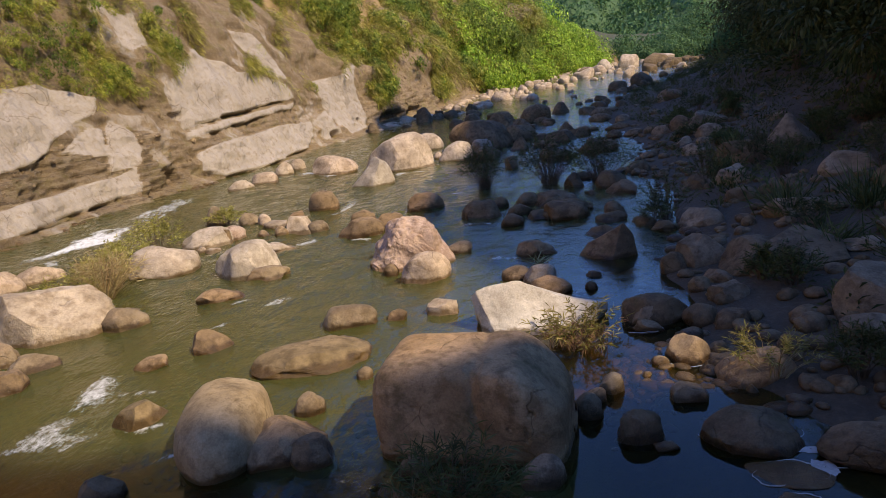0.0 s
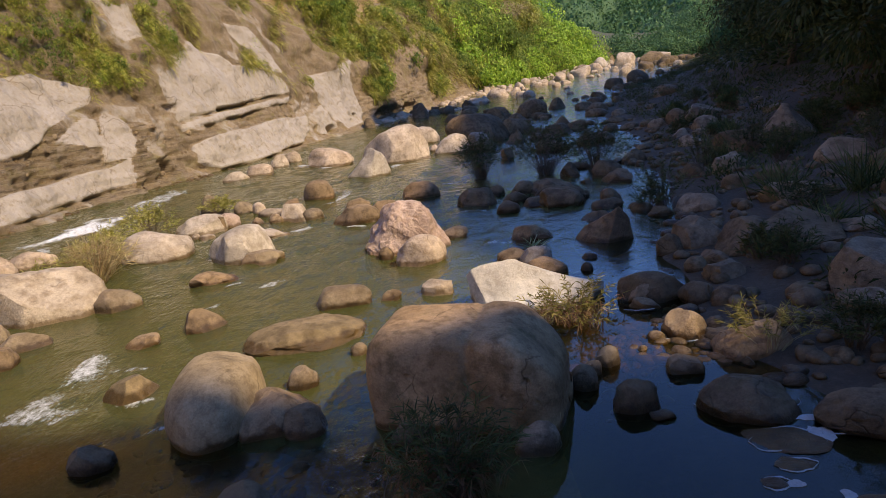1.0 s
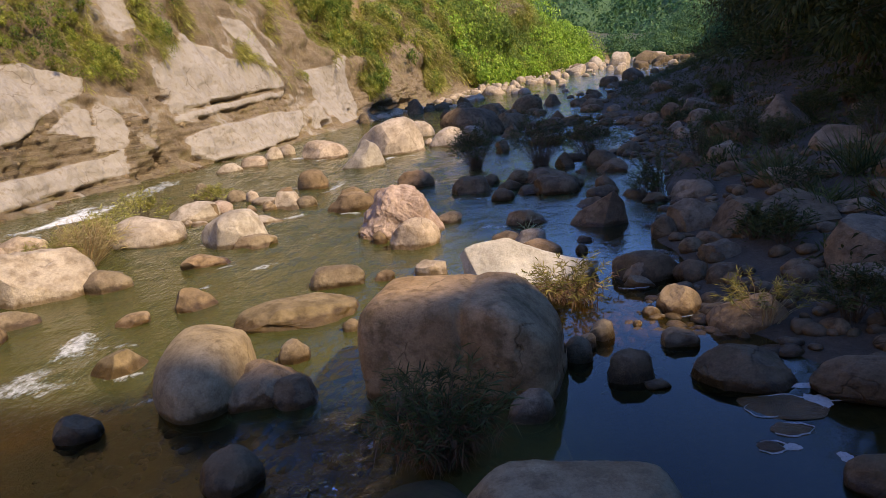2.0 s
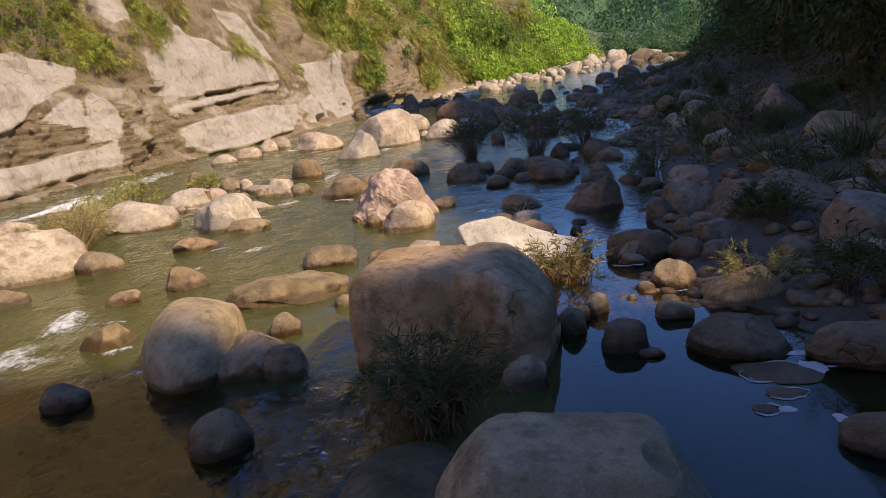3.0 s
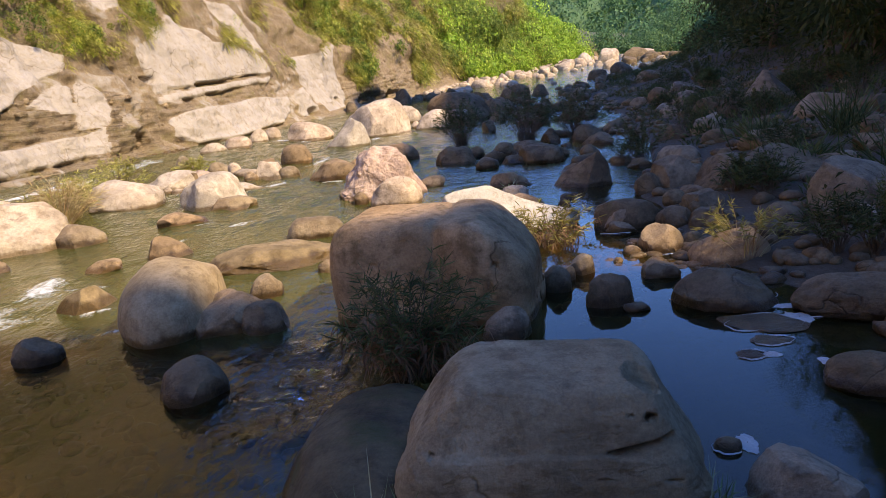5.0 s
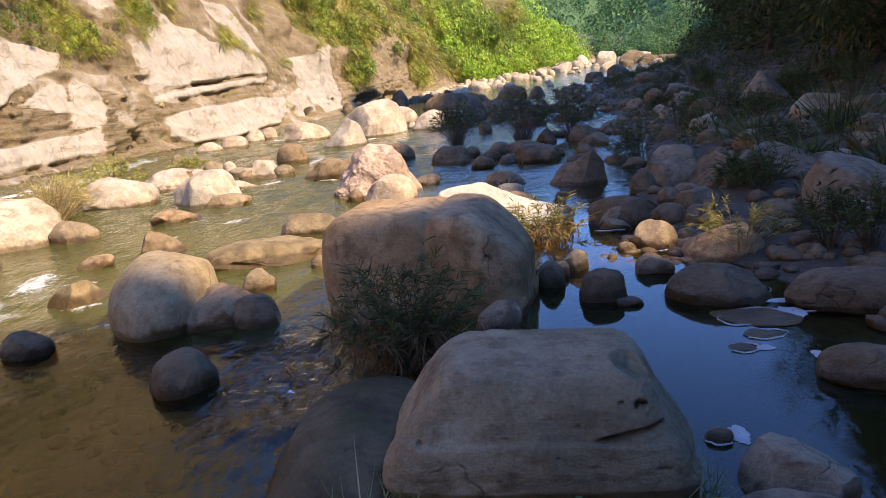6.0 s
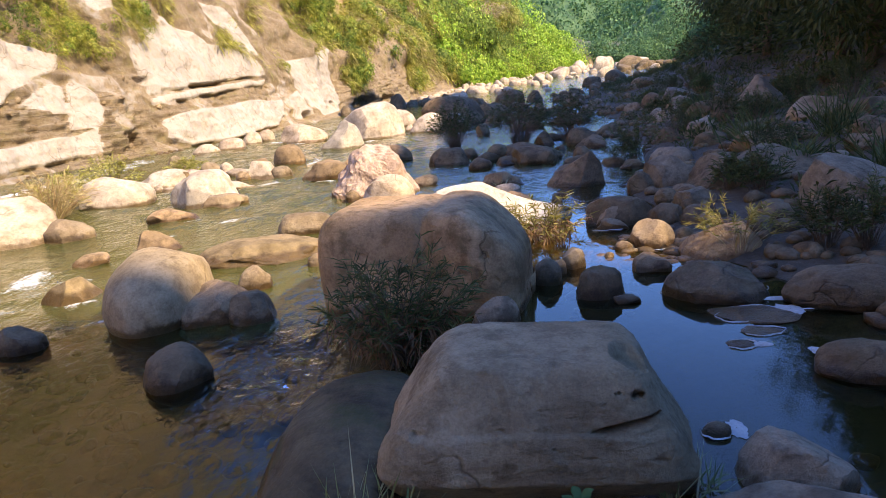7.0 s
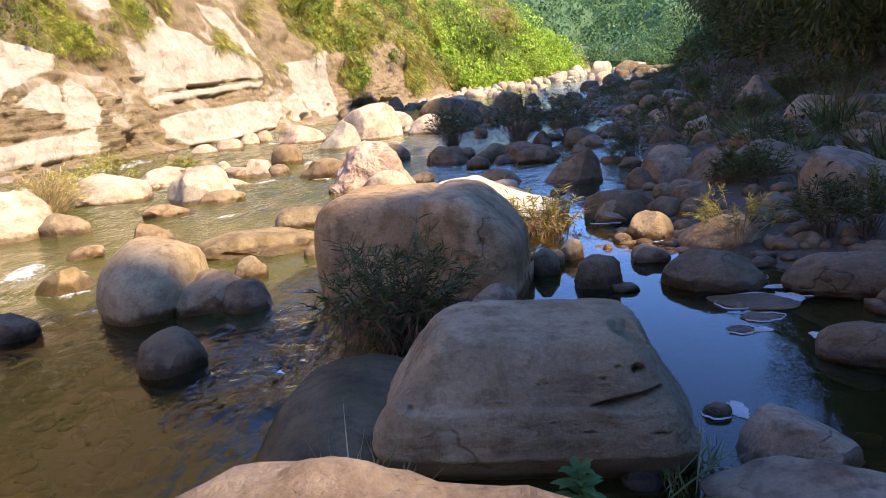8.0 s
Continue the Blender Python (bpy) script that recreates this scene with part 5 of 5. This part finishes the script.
def bush(x, y, z, w, h, kind):
    stems, per, ll, lw, mat, spread, label, category = KINDS[kind]
    planted[0] += 1
    r = np.random.default_rng(900 + planted[0])
    ob = new(category if category != "grass" else "grass_clump")
    ob.location = (x, y, z - 0.03)
    tagged(ob, label, category)
    if per == 0:
        n = stems
        root = np.stack([r.normal(0, w * 0.10, n), r.normal(0, w * 0.10, n), np.zeros(n)], 1)
        lean = np.stack([r.normal(0, 0.45 * w / h, n), r.normal(0, 0.45 * w / h, n), np.ones(n)], 1)
        v, f = blades(root, lean, h * r.uniform(0.6, 1.15, n), np.full(n, lw * (1 + 0.05 * y)), r.uniform(0.05, 0.45, n), r, 3)
        part_of("blade", v, f, LEAVES[mat], ob)
        return ob
    paths, roots, dirs = [], [], []
    for i in range(stems):
        a, rad = r.uniform(0, 6.28), math.sqrt(r.random())
        tip = np.array([math.cos(a) * rad * w * 0.5 * spread, math.sin(a) * rad * w * 0.42 * spread, h * (1.02 - 0.5 * rad * rad) * r.uniform(0.72, 1.05)])
        start = tip * (0.18, 0.18, 0) + (*r.normal(0, 0.02, 2), 0)
        ts = np.linspace(0, 1, 6)[:, None]
        path = start + (tip - start) * ts ** np.array([[1.25, 1.25, 0.85]]) + r.normal(0, 0.012, (6, 3)) * ts
        paths.append(path)
        low = 0.12 if kind in ("willow", "mixed") else 0.45
        at = r.uniform(low, 1.0, per) ** 0.75 * 5
        k = np.minimum(at.astype(int), 4)
        q = path[k] + (path[k + 1] - path[k]) * (at - k)[:, None]
        stem_dir = (path[-1] - path[-3]) / np.linalg.norm(path[-1] - path[-3])
        roots.append(q)
        dirs.append(r.normal(size=(per, 3)) * (1, 1, 0.5) + stem_dir * 0.9)
    sv, sf = tubes(paths, np.full(stems, 0.0038 + 0.0022 * h))
    part_of("stem", sv, sf, LEAF_REED if kind in ("reed", "yellow") else BARK, ob, smooth_faces=True)
    roots, dirs = np.concatenate(roots), np.concatenate(dirs)
    n = len(roots)
    grow = 1 + 0.02 * max(y - 5, 0)
    v, f = blades(roots, dirs, ll * grow * r.uniform(0.6, 1.2, n), lw * grow * r.uniform(0.8, 1.2, n), r.uniform(0.0, 0.35, n), r)
    part_of("foliage", v, f, LEAVES[mat], ob, smooth_faces=False)
    if kind in ("willow", "mixed"):
        lowest = roots[roots[:, 2] < 0.45 * h]
        n = len(lowest)
        v, f = blades(lowest, r.normal(size=(n, 3)) + (0, 0, -0.6), ll * grow * r.uniform(0.7, 1.4, n), lw * grow * np.ones(n), r.uniform(0.2, 0.6, n), r)
        part_of("dead_leaf", v, f, LEAF_DRY, ob, "withered brown leaves low on the stems", False)
    return ob


bush(0.10, 4.35, -0.00, 1.05, 0.92, "willow")
bush(1.72, 7.62, -0.01, 1.15, 0.58, "mixed")
bush(3.28, 6.15, 0.10, 1.05, 0.55, "yellow")
bush(-5.95, 12.08, -0.00, 1.48, 0.91, "reed")
bush(-6.31, 15.64, -0.01, 1.3, 0.95, "island")
bush(-6.35, 13.1, 0, 1.3, 0.75, "island")
bush(-6.55, 14.4, 0, 1.2, 0.75, "island")
bush(-6.1, 12.7, 0, 1.2, 0.85, "reed")
bush(-6.5, 11.9, 0, 1.1, 0.6, "island")
bush(-5.51, 18.56, -0.00, 1.20, 0.50, "island")
bush(1.65, 20.01, -0.00, 1.7, 1.35, "twiggy")
bush(3.45, 19.54, -0.00, 2.0, 1.6, "twiggy")
bush(4.77, 19.0, -0.00, 2.2, 1.5, "twiggy")
bush(4.77, 13.56, -0.00, 1.35, 1.10, "dark")
bush(6.53, 16.02, 0.08, 1.19, 1.29, "dark")
bush(8.28, 18.15, 0.32, 1.54, 1.23, "grass")
bush(7.78, 14.81, 0.37, 0.81, 0.90, "dark")
bush(5.73, 9.47, 0.35, 1.26, 0.70, "grass")
bush(4.63, 8.35, 0.19, 0.85, 0.63, "dark")
bush(3.94, 5.85, 0.12, 0.69, 0.66, "dark")
bush(4.18, 5.63, 0.14, 0.63, 0.68, "dark")
bush(4.44, 8.79, 0.15, 0.64, 0.55, "dark")
bush(0.04, 2.46, 0.0, 0.5, 0.56, "tuft")
bush(-0.12, 2.52, 0.0, 0.32, 0.46, "tuft")
bush(1.24, 2.46, 0.0, 0.45, 0.40, "tuft")
bush(1.42, 2.62, 0.0, 0.4, 0.30, "tuft")
bush(4.42, 13.26, -0.00, 0.91, 0.65, "dark")
bush(1.85, 11.50, -0.00, 0.76, 0.38, "tuft")
rng = np.random.default_rng(12)
for i in range(34):
    y = rng.uniform(5, 34)
    x = float(right_x(y)) + rng.gamma(2.0, 1.6) + 0.5
    bush(x, y, float(ground_z(np.array(x), np.array(y))), rng.uniform(0.7, 1.5), rng.uniform(0.5, 1.1), ("dark", "grass", "dark", "willow")[i % 4])


# a broad-leaved weed on the near bank
weed = tagged(new("weed"), "bright green weed with broad pointed leaves", "plant")
weed.location, weed.scale = (0.76, 2.10, 0.16), (1.15, 1.15, 1.15)
r = np.random.default_rng(77)
v, f = tubes([[(0, 0, -0.1), (0.01, 0, 0.08), (0.0, 0.01, 0.17)]], [0.006])
part_of("stem", v, f, LEAF_NETTLE, weed)
for i in range(22):
    a, tier = i * 2.4, i / 22
    d = Vector((math.cos(a), math.sin(a), 0.15 + 0.9 * tier))
    L = 0.11 * (1 - 0.45 * tier)
    ts = np.linspace(0, 1, 7)
    half = L * 0.22 * np.sin(np.pi * ts ** 0.75) * (1 + 0.12 * np.sin(ts * 40))
    d.normalize()
    side = np.array(d.cross(Vector((0, 0, 1))).normalized())
    mid = np.array([0, 0, 0.05 + 0.12 * tier]) + np.outer(ts * L + 0.01, np.array(d)) - np.outer(ts ** 2 * L * 0.35, (0, 0, 1))
    fold = np.outer(half * 0.35, (0, 0, 1))
    v = np.concatenate([mid - side * half[:, None] + fold, mid, mid + side * half[:, None] + fold])
    f = [(k, k + 7, k + 8, k + 1) for k in range(6)] + [(k + 7, k + 14, k + 15, k + 8) for k in range(6)]
    part_of("leaf", v, f, LEAF_NETTLE, weed)


def leafage(name, centres, normals, per, radius, length, width, material, seed, label, category, droop=0.2, up=0.3, scale=1.0, dome=False):
    """Many small leaf clumps in one mesh: each centre carries a tuft of leaves."""
    r = np.random.default_rng(seed)
    n = len(centres)
    c = np.repeat(centres, per, 0)
    nm = np.repeat(normals, per, 0)
    rad = np.repeat(radius, per)
    d = r.normal(size=c.shape)
    d /= np.linalg.norm(d, axis=1, keepdims=True)
    d = np.where((d * nm).sum(1, keepdims=True) < -0.2, -d, d)
    root = c + d * (rad * r.uniform(0.35, 1.0, len(c)))[:, None]
    way = d + nm * 0.3 + r.normal(size=c.shape) * 0.5 + (0, 0, up)
    size = np.repeat(r.uniform(0.7, 1.3, n) * scale, per) * r.uniform(0.7, 1.3, len(c))
    if dome:
        root = c + d * (rad * r.uniform(0.7, 1.0, len(c)))[:, None]
        out = d + r.normal(size=d.shape) * 0.35
        way = np.cross(out, r.normal(size=d.shape)) + (0, 0, -0.25)
    way /= np.linalg.norm(way, axis=1, keepdims=True)
    side = np.cross(way, out if dome else r.normal(size=way.shape))
    side *= (width * size / 2)[:, None] / (np.linalg.norm(side, axis=1, keepdims=True) + 1e-9)
    tip = root + way * (length * size)[:, None] - np.outer(droop * length * size, (0, 0, 1))
    mid = (root + tip) / 2 + np.outer(0.12 * length * size, (0, 0, 1))
    v = np.stack([root, mid - side, tip, mid + side], 1).reshape(-1, 3)
    ob = new(name, mesh_of(name, v, np.arange(len(v)).reshape(-1, 4), material, False))
    return tagged(ob, label, category, kind="stuff")


rng = np.random.default_rng(8)
# cliff growth: picked from the cliff's own surface
pick = rng.integers(0, U.size, 150000)
pu, pv, prock = U.ravel()[pick], V.ravel()[pick], rock.ravel()[pick]
pp = np.stack([CX, U, CZ], -1).reshape(-1, 3)[pick]
patch = waves(41, [(0.35, 0.7), (0.9, 0.5), (2.0, 0.3)])(np.stack([pu, pv, 0 * pu], 1))
want = np.zeros(len(pu))
for poly, amount in GROWTH:
    want = np.maximum(want, amount * smooth(-0.35, 0.25, inside_depth(poly, pu + 0.5 * patch, pv + 0.35 * patch)))
clump = smooth(-0.6, 0.2, patch + 0.45 * np.sin(pu * 2.1 + 1.5 * patch) + 0.5 * waves(42, [(2.6, 0.7), (5, 0.4)])(np.stack([pu, pv * 0.5, 0 * pu], 1)))
want = (want * np.maximum(clump, 0.16 * smooth(46, 54, pu)) + 0.32 * smooth(2.8, 4.4, pv) * clump) * (1 - prock) * (pv < 17)
weight = np.interp(pv, [-1, 6, 9, 12, 17], [1, 1, 1.8, 4, 6]) * np.interp(pu, [10, 17.9, 18, 44, 62, 98], [4, 4, 0.42, 0.55, 1.6, 2.6])
keep = rng.random(len(pick)) < want * weight * np.where((pv > 10) | (pu < 12), 0.05, 0.36)
normal = np.array([0.85, -0.25, 0.45])
g = pp[keep]
kinds = 0.4 * patch[keep] + rng.normal(0, 0.38, keep.sum()) + 0.04 + 0.36 * smooth(46, 60, g[:, 1]) - 0.32 * smooth(35, 29, g[:, 1])
far = np.clip(g[:, 1] / 45, 0.5, 2.2)
for name, sel, per, rad, ll, lw, mat, label, droop, up in (
        ("cliff_grass", (kinds < 0.35) & (kinds > -0.3), 34, 0.28, 0.46, 0.036, LEAF_GRASS, "yellow-green grass hanging from the cliff", 0.75, 0.2),
        ("dry_grass", kinds <= -0.3, 28, 0.26, 0.46, 0.030, LEAF_STRAW, "dry brown grass hanging down the cliff", 0.8, 0.2),
        ("cliff_shrubs", (kinds >= 0.35) & (kinds < 0.8), 80, 0.32, 0.13, 0.06, LEAF_SHRUB, "olive green shrubs growing on the cliff's ledges", 0.3, 0.2),
        ("cliff_bushes", kinds >= 0.8, 110, 0.42, 0.15, 0.075, LEAF_BUSH, "dark green bushes hanging over the cliff", 0.3, 0.2)):
    woody = name in ("cliff_shrubs", "cliff_bushes")
    c = g[sel] + np.outer(rng.random(sel.sum()) ** 2 * (0.8 if woody else 0.12), normal)
    leafage(name, c, np.tile(normal, (len(c), 1)), per, rad * far[sel] * rng.uniform(0.6, 1.5, sel.sum()), ll, lw, mat, 51, label, "plants", droop, up, np.clip(g[sel][:, 1] / 52, 0.4, 1.4), dome=woody)


def slope_points(count, seed, xr, yr, test):
    """Random places on the ground where test holds."""
    r = np.random.default_rng(seed)
    x, y = r.uniform(*xr, count * 6), r.uniform(*yr, count * 6)
    ok = np.nonzero(test(x, y))[0][:count]
    return np.stack([x[ok], y[ok], ground_z(x[ok], y[ok])], 1)


UPN = np.array([0.0, 0.0, 1.0])
r = np.random.default_rng(62)
c = slope_points(330, 60, (-6, 30), (76, 106), lambda x, y: (x < left_x(y) + 0.3) & (x > left_x(y) - 18))
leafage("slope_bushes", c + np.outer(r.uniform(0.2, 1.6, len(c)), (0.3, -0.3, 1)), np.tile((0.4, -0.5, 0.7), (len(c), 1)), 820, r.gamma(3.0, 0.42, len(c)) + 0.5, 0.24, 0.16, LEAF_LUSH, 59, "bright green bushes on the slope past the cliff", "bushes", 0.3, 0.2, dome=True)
c = slope_points(500, 61, (-12, 30), (76, 106), lambda x, y: (x < left_x(y) - 0.5) & (x > left_x(y) - 22))
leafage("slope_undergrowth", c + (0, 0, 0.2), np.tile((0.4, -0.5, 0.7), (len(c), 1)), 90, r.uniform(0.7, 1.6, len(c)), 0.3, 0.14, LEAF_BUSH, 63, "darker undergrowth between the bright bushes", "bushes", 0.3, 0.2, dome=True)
c = slope_points(900, 64, (-70, -8), (-20, 75), lambda x, y: (x < left_x(y) - 7))
leafage("hillside_growth", c + (0, 0, 0.6), np.tile(UPN, (len(c), 1)), 26, r.uniform(0.9, 2.2, len(c)), 0.8, 0.3, LEAF_GRASS, 65, "green growth on the slope above the cliff", "bushes", 0.3, 0.2)
c = slope_points(1300, 66, (9, 48), (-30, 110), lambda x, y: (x > right_x(y) + np.where(y > 45, 11, 7)) & ((x < 27) | (x > 41) | (y > 56)))
leafage("right_bank_woods", c + (0, 0, 0.8), np.tile((-0.5, -0.2, 0.8), (len(c), 1)), 85, r.uniform(0.9, 2.2, len(c)), 0.26, 0.10, LEAF_FOREST, 67, "dark woods on the shaded steep valley side", "woods", 0.3, 0.2)

c = slope_points(650, 71, (3, 40), (5, 90), lambda x, y: (x > right_x(y) + 0.8) & (x < right_x(y) + 9))
leafage("bank_scrub", c + (0, 0, 0.05), np.tile(UPN, (len(c), 1)), 60, r.uniform(0.2, 0.6, len(c)), 0.15, 0.03, LEAF_FOREST, 72, "low dark scrub between the stones of the bank", "plants", 0.3, 0.5)

c = slope_points(2000, 73, (24, 95), (58, 175), lambda x, y: (x > right_x(y) + np.where(y < 95, 7, 4)) & (x < right_x(y) + 36))
leafage("far_bank_woods", c + (0, 0, 1.0), np.tile((-0.5, -0.4, 0.7), (len(c), 1)), 45, r.uniform(1.4, 3.2, len(c)), 0.48, 0.28, LEAF_FAR_HAZE, 74, "green woods on the far valley side", "woods", 0.3, 0.2, dome=True)

c = slope_points(420, 75, (24, 66), (113, 142), lambda x, y: (x > left_x(y) - 3) & (x < right_x(y) + 5))
leafage("far_thicket", c + (0, 0, 0.8), np.tile((-0.2, -0.6, 0.7), (len(c), 1)), 130, r.uniform(1.2, 2.4, len(c)), 0.36, 0.2, LEAF_FAR_HAZE, 76, "green thicket where the river bends away", "bushes", 0.3, 0.2, dome=True)

# the far mountain that closes the valley
mx, my = spaced([-60, 190], [3.5]), spaced([185, 330], [4])
X, Y = np.meshgrid(mx, my, indexing="ij")
Z = 3 + (Y - 185) * np.interp(X, [-60, 20, 50, 62, 80, 110, 190], [0.42, 0.40, 0.34, 0.30, 0.30, 0.36, 0.42]) + HILLS(np.stack([X, Y, 0 * X], -1).reshape(-1, 3) * 0.5).reshape(X.shape) * 4
far_hill = new("backdrop_hill", mesh_of("backdrop_hill", np.stack([X, Y, Z], -1).reshape(-1, 3), grid_faces(len(mx), len(my)), HILL_GREEN))
tagged(far_hill, "wooded blue-green hill closing the far valley", "hill", kind="structure")
pick = rng.integers(0, X.size, 3600)
c = np.stack([X, Y, Z], -1).reshape(-1, 3)[pick] + rng.normal(0, 1.6, (3600, 3))
leafage("far_woods", c, np.tile((0, -0.6, 0.7), (len(c), 1)), 40, r.uniform(2, 5, len(c)), 1.0, 0.7, LEAF_FAR_HAZE, 69, "distant woods on the hill upstream", "woods", 0.2, 0.3, dome=True)


def tree(x, y, height, crown, seed, label, low=0.4, lean=None):
    """A tree with a tapered trunk, limbs, and a crown of small leaves."""
    r = np.random.default_rng(seed)
    z = float(ground_z(np.array(float(x)), np.array(float(y))))
    ob = tagged(new("tree"), label, "tree")
    ob.location = (x, y, z - 0.1)
    bend = r.normal(0, 0.12, 2) * height if lean is None else lean
    trunk = [np.array([bend[0] * t * t, bend[1] * t * t, height * 0.75 * t]) for t in np.linspace(0, 1, 7)]
    v, f = tubes([trunk], [0.045 * height ** 0.8], 9)
    part_of("trunk", v, f, BARK, ob)
    tips, limbs = [], []
    for i in range(16):
        t = r.uniform(low, 1.0)
        a = r.uniform(0, 6.28)
        s = trunk[min(int(t * 6), 6)]
        e = s + np.array([math.cos(a) * crown * r.uniform(0.5, 1), math.sin(a) * crown * r.uniform(0.5, 1), crown * r.uniform(-0.1, 0.7)])
        limbs.append([s, (s + e) / 2 + (0, 0, 0.15 * crown), e])
        tips += [e, (s + e) / 2 + (0, 0, 0.15 * crown), e + r.normal(0, 0.25 * crown, 3), e + r.normal(0, 0.3 * crown, 3)]
    v, f = tubes(limbs, np.full(len(limbs), 0.016 * height ** 0.8), 6)
    part_of("limb", v, f, BARK, ob)
    c = np.repeat(np.array(tips), 150, 0)
    d = r.normal(size=c.shape)
    c = c + d / np.linalg.norm(d, axis=1, keepdims=True) * (crown * 0.34 * r.random(len(c)) ** 0.5)[:, None]
    v, f = blades(c, d + (0, 0, -0.2), r.uniform(0.12, 0.24, len(c)), r.uniform(0.04, 0.09, len(c)), np.full(len(c), 0.3), r)
    part_of("crown", v, f, LEAF_FOREST, ob, smooth_faces=False)
    return ob


for i, (x, y, hh, cr) in enumerate([(17.5, 33, 7, 2.6), (16.0, 26, 7, 2.6), (20.5, 42, 8, 3.0), (13.5, 19.5, 6.5, 2.6), (14.5, 22.5, 6.0, 2.4), (28, 52, 8, 3), (35, 64, 8, 3.2), (12.5, 15.5, 6.5, 2.6), (19, 37, 6.5, 2.5), (12, 12, 6.5, 2.6)]):
    tree(x, y, hh, cr, 300 + i, "dark leafy tree on the shaded stony bank")
# unseen bare-stemmed ridge tree, added so its crown shades water beside the near bank
tree(34, -27.0, 9.3, 1.75, 320, "slender unseen ridge tree, added to shade with its small dense crown", 0.85, (0, 1.9))
